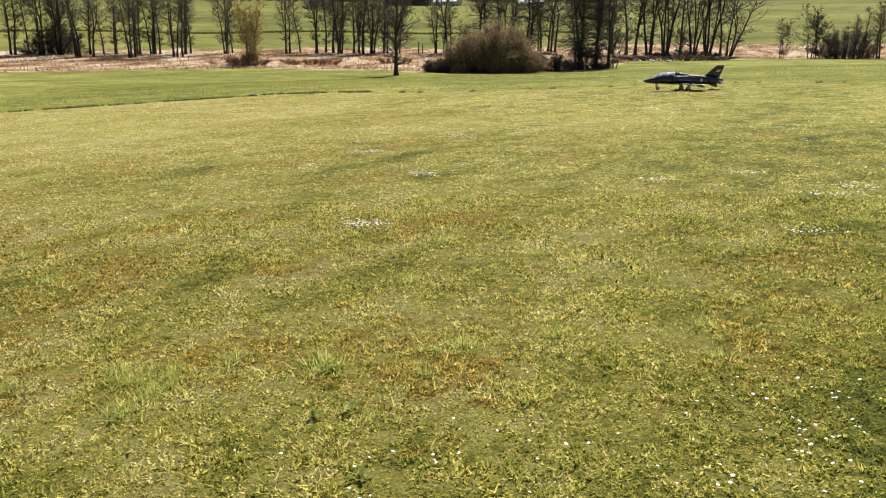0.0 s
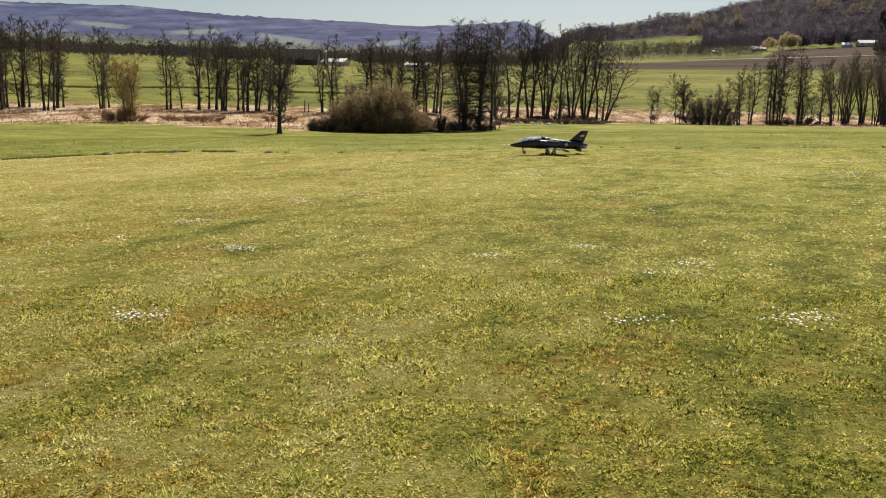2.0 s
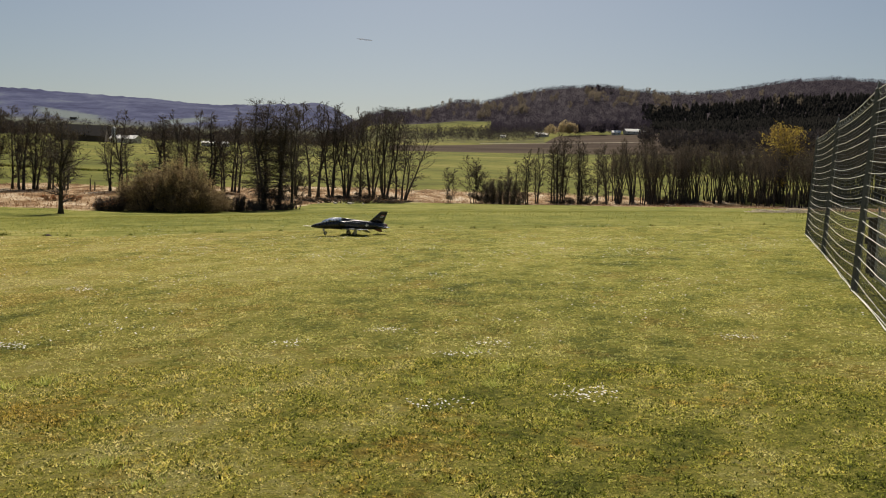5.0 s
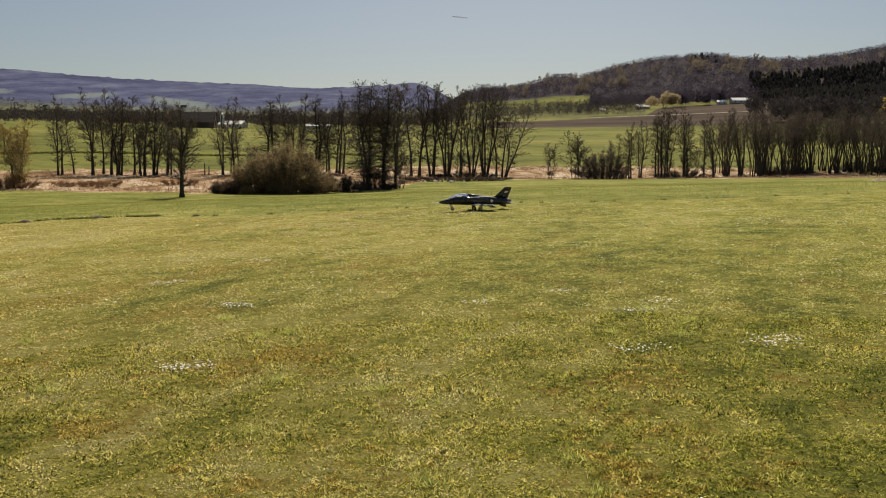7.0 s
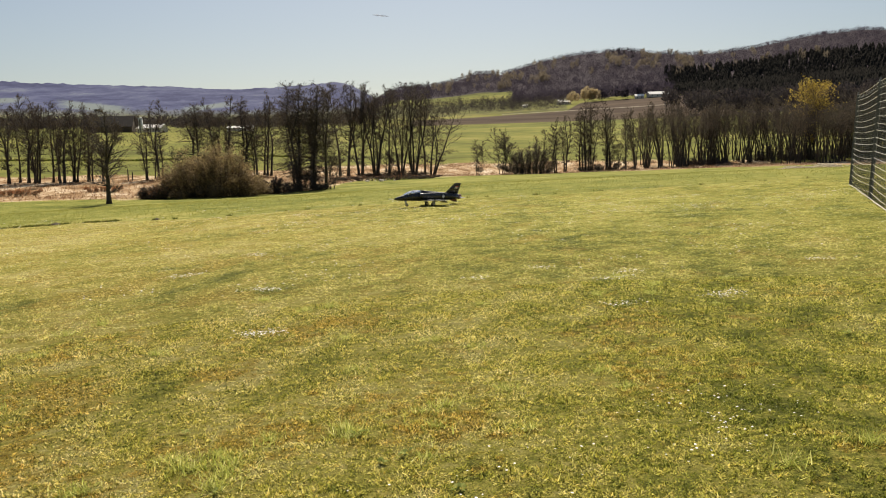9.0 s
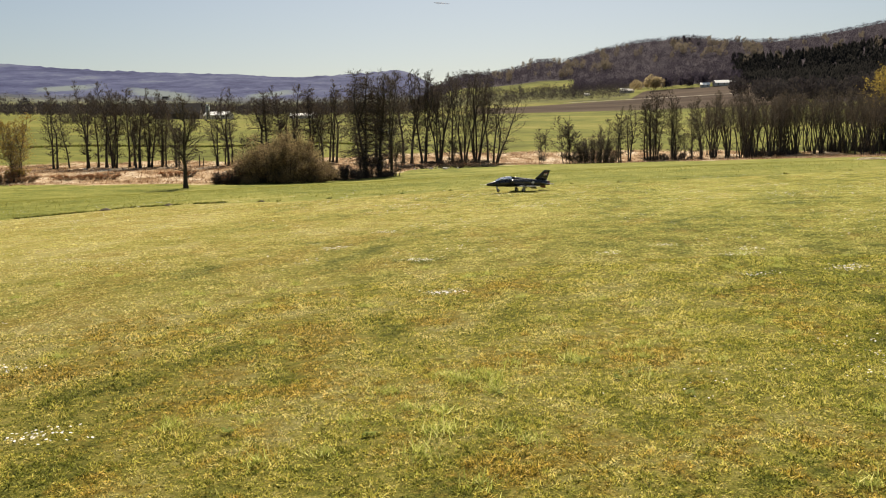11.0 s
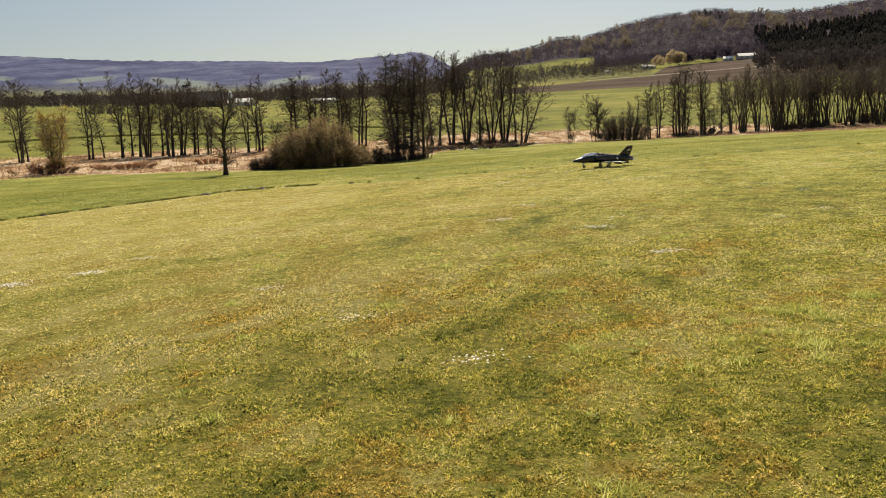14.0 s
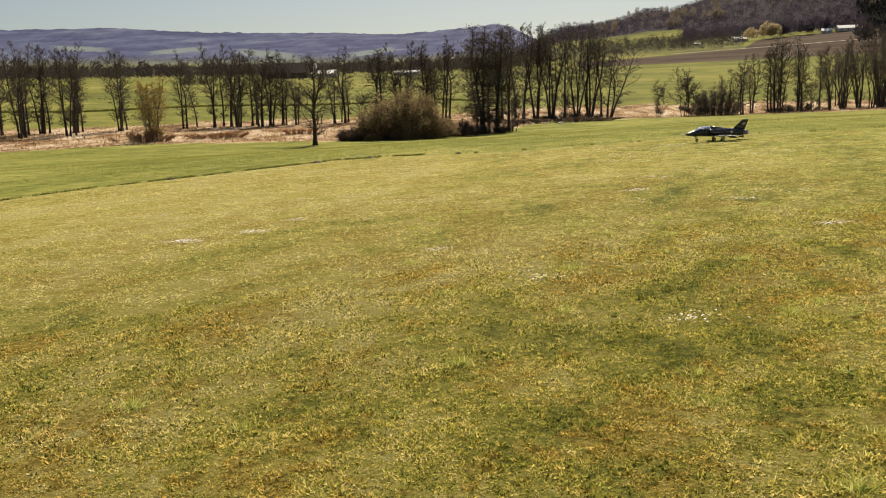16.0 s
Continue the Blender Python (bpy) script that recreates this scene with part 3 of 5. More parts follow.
def tree_model(name, seed, height, stems, label, category="tree", group="", r0=0.2, splay=0.06, bare=TWIG, leaves=0, leaf_mat=None, leaf_size=0.12, cones=0, **kw):
    """A tree of one or several stems, its foot at the origin."""
    rng = random.Random(seed)
    trunk, limb, crown = Geo(), Geo(), Geo()
    for k in range(stems):
        w = 2 * math.pi * (k + rng.random() * 0.6) / max(stems, 1)
        away = 0.0 if stems == 1 else 0.35 + 0.25 * rng.random()
        tilt = splay * rng.uniform(0.4, 1.2) if stems > 1 else splay * rng.uniform(-0.4, 0.4)
        stem(trunk, limb, crown, rng, (math.cos(w) * away, math.sin(w) * away, -0.35), height * rng.uniform(0.82, 1.0) if k else height,
             (math.cos(w) * tilt, math.sin(w) * tilt), r0 * rng.uniform(0.75, 1.1), **kw)
    ob = thing(name, Matrix.Identity(4), label, category, group)
    part("trunk", trunk, BARK, ob, smooth=True)
    tagged(part("limb_tangle", limb, BARK, ob), kind="stuff")
    tagged(part("crown", crown, bare, ob), kind="stuff")
    if leaves:
        g = Geo()
        tips = crown.v[2::3]
        for _ in range(leaves):
            p = tips[rng.randrange(len(tips))]
            g.leaf((p[0] + rng.gauss(0, 0.25), p[1] + rng.gauss(0, 0.25), p[2] + rng.gauss(0, 0.25)), leaf_size, rng)
        tagged(part("leaves", g, leaf_mat, ob), kind="stuff")
    if cones:
        g = Geo()
        tips = crown.v[2::3]
        for _ in range(cones):
            p = tips[rng.randrange(len(tips))]
            g.spike((p[0], p[1], p[2] + 0.04), (p[0] + rng.gauss(0, 0.06), p[1] + rng.gauss(0, 0.06), p[2] - 0.26), 0.085)
        tagged(part("catkin_haze", g, CATKIN, ob, "small dark catkins and cones"), kind="stuff")
    return ob


used_models = set()


def plant(model, x, y, height, of, lean=0.0, turn=None, wide=1.0):
    """Sets a copy of a tree model on the ground, scaled to its height; lean in degrees towards +x."""
    rng = random.Random(int(x * 31 + y * 17 + height * 7))
    turn = rng.uniform(0, 360) if turn is None else turn
    s = height / of
    m = pose(x, y, on_ground(x, y, 0.05), 0, lean, 0) @ pose(0, 0, 0, 0, 0, turn)
    if model.name not in used_models:
        used_models.add(model.name)
        ob = model
        ob.matrix_world = m
    else:
        ob = copy_thing(model, m)
    ob.scale = (s * wide, s * wide, s)
    return ob


STREAM = "bare alders along the stream"
BAREL = "bare slender alder with dark trunk beside the stream"
slim = [tree_model("alder_tree", 11 + k, 19.0, 1, BAREL, group=STREAM, r0=0.30, limbs=38, spread=0.11, first=0.36, low=12, wob=0.014, cones=260) for k in range(3)]
pair = [tree_model("alder_tree", 31 + k, 19.0, 2 + k, "bare alder with close parallel stems on the reed bank", group=STREAM, r0=0.27, splay=0.032, limbs=30, spread=0.11, first=0.38, low=12, fork=0.35, wob=0.014, cones=400) for k in range(2)]
multi = [tree_model("alder_tree", 41 + k, 19.0, 3, "bare alder clump with several dark stems", group=STREAM, r0=0.26, splay=0.05, limbs=28, spread=0.11, first=0.38, low=12, fork=0.4, wob=0.014, cones=560) for k in range(2)]
row = [tree_model("alder_tree", 61 + k, 19.0, (1, 2, 3, 3)[k], BAREL, group=STREAM, r0=0.20, splay=0.09, limbs=20, spread=0.12, first=0.48, low=4, twigs=6, fork=0.35, wob=0.016, thick=0.026, rise0=(0.2, 1.1), bare=TWIG_ROW, cones=60) for k in range(4)]
tall = [tree_model("alder_tree", 51 + k, 26.0, 5, "tall bare alder clump with outward-curving stems from one foot", group=STREAM, r0=0.32, splay=0.125, low=10, limbs=30, spread=0.095, rise0=(-0.05, 0.7), first=0.38, twigs=8, wob=0.018, thick=0.032, cones=700) for k in range(3)]
broad = [tree_model("alder_tree", 55 + k, 22.0, 2, "old twin-trunked alder with low drooping branches", group=STREAM, r0=0.44, splay=0.045, low=16, limbs=62, spread=0.17, rise0=(-0.15, 0.45), first=0.20, twigs=11, wob=0.014, thick=0.027, fork=1.0, sag=0.35, cones=900) for k in range(2)]

# rows of x, y, height, lean, which model
LEFT_ROW = [
    (-154.6, 145.1, 19.0, 0, 3), (-151, 149.7, 20.0, 1, 6), (-147.5, 151.8, 21.0, -2, 7), (-143.1, 156.4, 17.5, 0, 0), (-139, 160.2, 17.0, 0, 1),
    (-135.4, 163.5, 19.9, -1, 5), (-132.6, 165.6, 19.4, 1, 6), (-126.7, 169.8, 19.5, 2, 5), (-118.5, 175.3, 18.0, 1, 6), (-106.8, 185.2, 18.0, -1, 3),
    (-100.5, 188.5, 19.4, 1, 3),
]
LEFT_ROW_C = [(-137.0, 146.0, 18.0, 0, 5), (-128.0, 152.0, 17.5, 1, 3), (-122.0, 160.0, 18.5, 0, 6)]
LEFT_ROW_B = [
    (-97.2, 191.3, 19.6, -1, 0), (-94.8, 190.2, 17.8, 3, 6), (-92.6, 193.9, 18.5, 1, 1), (-89.3, 191.6, 18.3, 0, 4), (-87.4, 194.4, 17.9, 3, 3),
    (-85.0, 196.5, 17.2, 2, 5), (-81.3, 196.0, 12.5, 1, 4), (-72.8, 201.2, 14.5, 0, 3), (-70.1, 202.1, 18.6, 1, 0), (-62.3, 208.6, 19.0, -3, 11),
    (-58.2, 211.7, 19.2, 2, 4), (-55.1, 211.5, 19.7, 1, 1), (-51.2, 213.4, 20.2, 1, 12), (-47.9, 213.1, 16.4, 2, 0), (-44.7, 213.7, 20.6, 2, 3),
]
MIDDLE = [
    (-27.9, 159.2, 21.6, -1, 11), (-25.5, 160.6, 21.2, 1, 12), (-22.9, 161.4, 18.6, 2, 0), (-29.6, 163.5, 17.0, -3, 1),
    (-27.6, 228.0, 25.0, -2, 1), (-25.4, 229.0, 24.0, 1, 0), (-21.9, 230.0, 27.0, 0, 8), (-17.5, 231.0, 26.4, 2, 10), (-10.5, 232.0, 25.6, -1, 9),
    (-6.8, 231.0, 25.6, 1, 8), (-14.0, 235.0, 23.0, 0, 1), (-3.6, 234.0, 21.0, 2, 2), (-31.0, 224.0, 23.0, -1, 2), (-34.5, 221.0, 21.5, 0, 3),
]
RIGHT_ROW = [
    (31.4, 213.7, 13.6, -2, 3), (36.7, 229.0, 15.0, 1, 0), (42.3, 230.0, 18.8, -3, 5), (44.4, 231.7, 18.1, 2, 6), (49.4, 232.6, 18.6, 2, 7),
    (54.9, 233.4, 15.3, 0, 1), (58.0, 234.7, 16.1, -2, 2), (28.0, 212.0, 11.0, 1, 1),
]
models = slim + pair + [multi[0], multi[1], multi[0]] + tall + broad


def model_height(k):
    return 22.0 if k >= 11 else 26.0 if k >= 8 else 19.0


for rows in (LEFT_ROW, LEFT_ROW_C, LEFT_ROW_B, MIDDLE, RIGHT_ROW):
    for x, y, h, lean, k in rows:
        plant(models[k], x, y, h * (1.06 if k < 8 else 1.0), model_height(k), lean)
        if k < 8 and rows is not MIDDLE:
            jit = random.Random(int(x * 13))
            plant(models[jit.choice([0, 1, 2])], x + jit.uniform(-1.8, 1.8), y + jit.uniform(1, 5), h * jit.uniform(0.7, 0.95), 19.0, lean + jit.uniform(-1.5, 1.5))

# the long dense row towards the right end of the field
rng = random.Random(77)
for k in range(160):
    t = k / 159
    x = 62 + 98 * t + rng.uniform(-1.8, 1.8)
    y = float(np.interp(x, [62, 90, 118, 160], [237.5, 255, 259, 257])) + rng.choice([0, 0, 4, 8, 13]) + rng.uniform(-1, 1)
    plant(row[rng.randrange(4)], x, y, rng.uniform(15.5, 20.5), 19.0, rng.uniform(-5, 5))

for k in range(34):
    x = 112 + 56 * k / 33 + rng.uniform(-0.8, 0.8)
    plant(row[rng.randrange(4)], x, 268 + rng.uniform(0, 16), rng.uniform(16.0, 20.0), 19.0, rng.uniform(-3, 3))

# leaning broad alder at the clump's end
leaner = tree_model("alder_tree", 71, 18.5, 3, "bare alder leaning far out over the bank", group=STREAM, r0=0.27, splay=0.16, limbs=26, spread=0.17, first=0.26, sag=0.2, thick=0.036)
plant(leaner, -1.3, 229.0, 20.0, 18.5, 11.0, turn=20)
# thin lower growth on the bank
young = tree_model("young_alder", 81, 11.0, 3, "small bare alder sapling on the reed bank", group=STREAM, r0=0.11, splay=0.13, limbs=18, spread=0.17, first=0.22)
for x, y, h, lean in ((10.5, 210.1, 9.5, 3), (17.0, 212.5, 12.7, 0), (18.2, 211.6, 10.0, 2), (-14.0, 226, 9.0, 6), (-36, 205, 9.0, 0), (-66, 203, 8.5, 2), (-113, 178, 8.0, 0), (52, 231, 9.0, -4), (-22.0, 163, 8.5, 8)):
    plant(young, x, y, h, 11.0, lean)

# the lone tree at the meadow's edge
lone = tree_model("lone_alder", 92, 13.2, 1, "lone bare tree with spreading lower branches on the meadow", r0=0.40, limbs=40, spread=0.225, first=0.20, low=4, twigs=12, rise0=(0.15, 0.9), wob=0.022, thick=0.026, fork=1.0, sag=0.15, cones=300)
plant(lone, -48.9, 117.2, 13.4, 13.2, 1.0)

# yellow-budding trees
golden = tree_model("willow_tree", 95, 13.5, 4, "young willow with yellow spring buds on the bank", r0=0.12, splay=0.13, bare=TWIG_OLIVE, limbs=22, spread=0.15, first=0.15, leaves=2600, leaf_mat=BUDS, leaf_size=0.19)
plant(golden, -92.4, 145.0, 12.6, 13.5, 0)
golden_tall = tree_model("maple_tree", 97, 22.0, 3, "tall tree with golden yellow blossom behind the row", r0=0.25, splay=0.16, bare=TWIG_OLIVE, limbs=22, spread=0.17, first=0.60, leaves=2600, leaf_mat=MAPLE_BUDS, leaf_size=0.27)
plant(golden_tall, 122.5, 262.0, 24.5, 22.0, -1)
for k in range(16):
    plant(row[k % 4], 106 + 1.9 * k + rng.uniform(-0.7, 0.7), 246 + rng.uniform(-3, 3), rng.uniform(15.0, 19.5), 19.0, rng.uniform(-3, 3))


# ---- thickets ----
def thicket(name, seed, width, depth, height, label, stems=220, leaf_mat=SUNLIT_BUD, leaves=4200, twig_mat=TWIG, peak=0.1, even=0.42):
    rng = random.Random(seed)
    trunk, crown, buds = Geo(), Geo(), Geo()
    lumps = [(rng.uniform(-0.42, 0.42), rng.uniform(-0.35, 0.35), rng.uniform(0.14, 0.24), rng.uniform(0.55, 1.0)) for _ in range(9)] + [(peak, 0.0, 0.26, 1.0)]
    for _ in range(stems):
        px, py = rng.uniform(-0.5, 0.5), rng.uniform(-0.5, 0.5)
        inside = 1 - 4 * (px * px + py * py)
        if inside <= 0:
            continue
        lump = max(k * math.exp(-((px - a) ** 2 + (py - b) ** 2) / (w * w)) for a, b, w, k in lumps)
        h = max(0.8, height * (even + (1 - even) * lump) * inside ** 0.45 * rng.uniform(0.35, 1.0) ** 0.5)
        base = Vector((px * width * 0.72, py * depth * 0.72, -0.2))
        tip = Vector((px * width, py * depth, h))
        mid = base.lerp(tip, 0.5) + Vector((-px * width * 0.05, -py * depth * 0.05, 0.10 * h)) + Vector((rng.gauss(0, 0.25), rng.gauss(0, 0.25), 0))
        trunk.tube([base, mid, tip], [0.06, 0.04, 0.012], 3, False)
        out = Vector((px * 1.6, py * 1.6, 0.35))
        for _ in range(26):
            k = rng.uniform(0.05, 1.0) ** 0.8
            o = base.lerp(mid, k * 2) if k < 0.5 else mid.lerp(tip, 2 * k - 1)
            e = (out + Vector((rng.gauss(0, 0.7), rng.gauss(0, 0.7), rng.gauss(0.1, 0.55)))).normalized() * rng.uniform(0.5, 1.3) * min(1.0, 0.35 + height / 9)
            crown.spike(o, o + e, 0.034)
            for _ in range(4):
                oo = o + e * rng.uniform(0.2, 0.9)
                ee = (out + Vector((rng.gauss(0, 0.8), rng.gauss(0, 0.8), rng.gauss(0.1, 0.6)))).normalized() * rng.uniform(0.3, 0.8) * min(1.0, 0.35 + height / 9)
                crown.spike(oo, oo + ee, 0.026)
    tips = crown.v[2::3]
    # buds gather towards the top, where their tan also paints the sunlit crown
    for _ in range(leaves):
        p = tips[rng.randrange(len(tips))]
        if rng.random() < 0.06 + 1.1 * max(0.0, p[2] / height) ** 1.3:
            buds.leaf((p[0], p[1], p[2]), 0.105, rng)
    ob = thing(name, Matrix.Identity(4), label, "bush")
    tagged(part("stem_tangle", trunk, BARK, ob), kind="stuff")
    tagged(part("crown", crown, twig_mat, ob), kind="stuff")
    tagged(part("bud_haze", buds, leaf_mat, ob), kind="stuff")
    return ob


def stand(ob, x, y, turn=0.0):
    ob.matrix_world = pose(x, y, on_ground(x, y, 0.05), 0, 0, turn)
    return ob


stand(thicket("willow_thicket", 5, 19.0, 12.0, 10.2, "broad rounded willow thicket with tan olive spring buds", 520, leaves=80000, twig_mat=TWIG_OLIVE), -38.9, 136.0, 20)
stand(thicket("willow_thicket", 6, 6.0, 5.0, 3.6, "low rusty brown shrub at the thicket's foot", 80, leaves=2500, leaf_mat=RUST_LEAF), -46.8, 131.8, 0)
stand(thicket("willow_thicket", 7, 13.5, 8.0, 9.6, "dense bare shrub thicket beside the stream", 165, leaves=6000, leaf_mat=CATKIN, twig_mat=TWIG_ROW, even=0.62), 24.3, 211.0, 0)
stand(thicket("willow_thicket", 8, 10.0, 6.0, 3.2, "low tangled shrub under the tall alders", 90, leaves=400), -26.5, 157.0, 20)
stand(thicket("willow_thicket", 22, 9.0, 6.0, 3.4, "low tangled scrub beside the willow thicket", 110, leaves=1500, leaf_mat=CATKIN), -31.0, 147.0, 30)
stand(thicket("willow_thicket", 20, 30.0, 5.0, 1.5, "low dark brush along the stream bank", 150, leaves=1500, leaf_mat=RUST_LEAF), -13.0, 196.0, 8)
stand(thicket("willow_thicket", 21, 24.0, 6.0, 1.8, "low dark brush along the stream bank", 120, leaves=1500, leaf_mat=CATKIN), -12.0, 224.0, 4)
stand(thicket("willow_thicket", 10, 18.0, 6.0, 2.8, "low undergrowth at the foot of the alder row", 90, leaves=300), 48.0, 231.0, 0)
stand(thicket("willow_thicket", 12, 26.0, 7.0, 3.2, "low undergrowth at the foot of the alder row", 120, leaves=300), 84.0, 251.5, 30)
stand(thicket("willow_thicket", 13, 26.0, 7.0, 4.2, "low undergrowth at the foot of the alder row", 140, leaves=300), 112.0, 262.0, 5)
stand(thicket("willow_thicket", 19, 40.0, 8.0, 4.0, "low undergrowth at the foot of the alder row", 170, leaves=600, leaf_mat=CATKIN, twig_mat=TWIG_ROW), 140.0, 266.0, 0)
stand(thicket("willow_thicket", 14, 14.0, 7.0, 2.6, "rusty low shrub on the reed bank", 70, leaves=5000, leaf_mat=RUST_LEAF, twig_mat=TWIG_OLIVE), -93.5, 143.5, 20)
stand(thicket("willow_thicket", 17, 13.0, 7.0, 1.1, "rusty low shrub on the reed bank", 45, leaves=4000, leaf_mat=RUST_LEAF, twig_mat=TWIG_OLIVE, even=0.2), -82.0, 152.0, 30)
stand(thicket("willow_thicket", 18, 9.0, 6.0, 0.9, "rusty low shrub on the reed bank", 36, leaves=3000, leaf_mat=RUST_LEAF, twig_mat=TWIG_OLIVE, even=0.2), -68.0, 163.0, 15)
stand(thicket("willow_thicket", 15, 16.0, 8.0, 9.0, "dark shrubs between the trunks at the meadow's end", 160, leaves=300), -150.0, 152.0, 45)
stand(thicket("willow_thicket", 16, 22.0, 14.0, 12.0, "dark bare copse at the far meadow's edge", 150, leaves=2500, leaf_mat=CATKIN), -259.0, 490.0, 25)


# ---- far woods (nobody could count them) ----
def spot(dist, az):
    """A place that far from the field, at that bearing."""
    return dist * np.sin(np.radians(az)) - 2, dist * np.cos(np.radians(az))


def woods(name, seed, dist, az, size, material, label, tris=34, conifer=False, fine=1.0, wide=0.30, sink=0.0):
    """Trees as loose clumps of small twiggy pieces, each inside its own crown."""
    rng = np.random.default_rng(seed)
    x, y = spot(dist, az)
    z = terrain(x, y) - sink
    n = len(x)
    if conifer:
        verts, faces, c = [], [], 0
        steps = 3
        for i in range(n):
            h, w = size[i], size[i] * rng.uniform(0.26, 0.36)
            for k in range(steps):
                z0, z1 = h * (0.08 + 0.25 * k), h * (0.55 + 0.225 * k)
                rad = w * (1 - 0.26 * k) * rng.uniform(0.8, 1.15)
                a = rng.uniform(0, 6.28) + np.arange(6) * 1.047
                rr = rad * rng.uniform(0.7, 1.2, 6)
                verts.append(np.stack([x[i] + rr * np.cos(a), y[i] + rr * np.sin(a), z[i] + z0 + rng.normal(0, 0.03 * h, 6)], 1))
                verts.append(np.array([[x[i] + rng.normal(0, 0.1), y[i], z[i] + min(z1, h)]]))
                faces += [(c + q, c + (q + 1) % 6, c + 6) for q in range(6)]
                c += 7
        me = fast_mesh(name, np.concatenate(verts), faces, material)
    else:
        m = n * tris
        who = np.repeat(np.arange(n), tris)
        d = rng.normal(0, 1, (m, 3))
        d /= np.linalg.norm(d, axis=1, keepdims=True)
        rad = rng.uniform(0.25, 1.0, m) ** 0.5
        h = size[who]
        c = np.stack([x[who] + d[:, 0] * rad * h * wide, y[who] + d[:, 1] * rad * h * wide, z[who] + h * 0.58 + d[:, 2] * rad * h * 0.42], 1)
        up = np.stack([rng.normal(0, 0.45, m), rng.normal(0, 0.45, m), np.abs(rng.normal(0.8, 0.4, m))], 1) * (h * 0.17 * fine)[:, None]
        side = rng.normal(0, 1, (m, 3)) * (h * 0.042 * fine)[:, None]
        v = np.stack([c - side, c + side, c + up], 1).reshape(-1, 3)
        me = fast_mesh(name, v, np.arange(3 * m).reshape(-1, 3), material)
    return tagged(new(name, me), label, "woods", kind="stuff")


def hill_wood(seed, count, lo, hi, dist_lo, dist_hi):
    rng = np.random.default_rng(seed)
    az = rng.uniform(lo, hi, count)
    dist = dist_lo + (dist_hi - dist_lo) * rng.uniform(0, 1, count) ** 1.1
    return rng, dist, az


rng, dist, az = hill_wood(1, 10500, -5.5, 36, 1130, 1640)
clear = (az < 5.5) & (dist < 1275) | (az > 16.6) & (dist < 1385)
dist, az = dist[~clear], az[~clear]
woods("hill_woods", 2, dist, az, rng.uniform(6, 10.5, len(az)), WOODS_BARE, "bare brown-violet deciduous forest on the hill", 30, fine=0.75, wide=0.55, sink=2.6)
rng, dist, az = hill_wood(3, 900, 0, 26, 1290, 1560)
keep = ((az > 11.5) & (az < 18) & (dist > 1370) & (dist < 1500) | (az > 4) & (az < 8) & (dist < 1480)) & (np.sin(az * 2.6) + np.sin(dist * 0.03 + az * 1.6) > 0.1) | (np.sin(az * 91.0) > 0.975)
woods("hill_woods", 4, dist[keep], az[keep], rng.uniform(10, 16, keep.sum()), WOODS_GREEN, "yellow-green budding trees within the hill forest", 60)
rng, dist, az = hill_wood(5, 6500, 15.6, 37, 720, 1380)
keep = az > np.interp(dist, [700, 1050, 1400], [20.5, 16.6, 16.0]) + rng.normal(0, 0.35, len(az))
dist, az = dist[keep], az[keep]
woods("conifer_woods", 6, dist, az, rng.uniform(8.5, 11.5, len(az)), WOODS_DARK, "dark conifer plantation on the lower slope", conifer=True)
rng, dist, az = hill_wood(7, 16, 12.6, 14.2, 1500, 1600)
woods("conifer_woods", 8, dist, az, rng.uniform(6, 8.5, len(az)), WOODS_DARK, "dark conifers near the hill's crest", conifer=True)
# hedges and copses behind the far meadow
rng, dist, az = hill_wood(9, 900, -48, -3, 640, 1000)
keep = np.sin(az * 1.9) + np.sin(az * 4.7 + 1) + np.sin(dist * 0.021) > -0.55
dist, az = dist[keep], az[keep]
woods("valley_trees", 10, dist, az, rng.uniform(6, 17, len(az)), WOODS_HEDGE, "bare hedgerow trees across the far meadow", 70, fine=0.6)
rng, dist, az = hill_wood(11, 4200, -50, 0, 900, 2600)
woods("valley_trees", 12, dist, az, rng.uniform(8, 16, len(az)), WOODS_HEDGE, "bare copses in the valley", 22, fine=0.9)
rng, dist, az = hill_wood(13, 110, -48, 0, 700, 1800)
woods("valley_trees", 14, dist, az, rng.uniform(7, 12, len(az)), WOODS_GREEN, "greening trees in the valley", 34)
rng, dist, az = hill_wood(25, 260, 16.2, 36, 655, 735)
dist = dist + np.interp(az, [16, 19], [90, 0])
woods("valley_trees", 26, dist, az, rng.uniform(13, 20, len(az)), WOODS_HEDGE, "bare dark wood below the conifer plantation", 110, fine=0.6)
rng, dist, az = hill_wood(27, 240, 5.8, 16.6, 1000, 1135)
woods("valley_trees", 28, dist, az, rng.uniform(9, 16, len(az)), WOODS_BARE, "bare forest edge above the ploughed field", 70, fine=0.75)
rng, dist, az = hill_wood(15, 560, -0.5, 9.5, 835, 1130)
woods("valley_trees", 16, dist, az, rng.uniform(7, 13, len(az)), WOODS_HEDGE, "bare tree rows below the hill", 60, fine=0.42)
rng, dist, az = hill_wood(17, 26, 11.2, 15, 975, 1010)
woods("valley_trees", 18, dist, az, rng.uniform(12, 17, len(az)), WOODS_BARE, "bare round trees beside the ploughed field", 70)
for k, (d, a, h) in enumerate(((965, 9.9, 15.0), (970, 10.9, 19.0), (972, 11.3, 17.0))):
    woods("yellow_tree", 20 + k, np.array([d, d + 2.0, d - 1.0]), np.array([a, a + 0.25, a - 0.2]), np.array([h, h * 0.85, h * 0.8]), YELLOW_LEAF, "round tree in yellow spring leaf beside the ploughed field", 420, fine=0.5, wide=0.36)

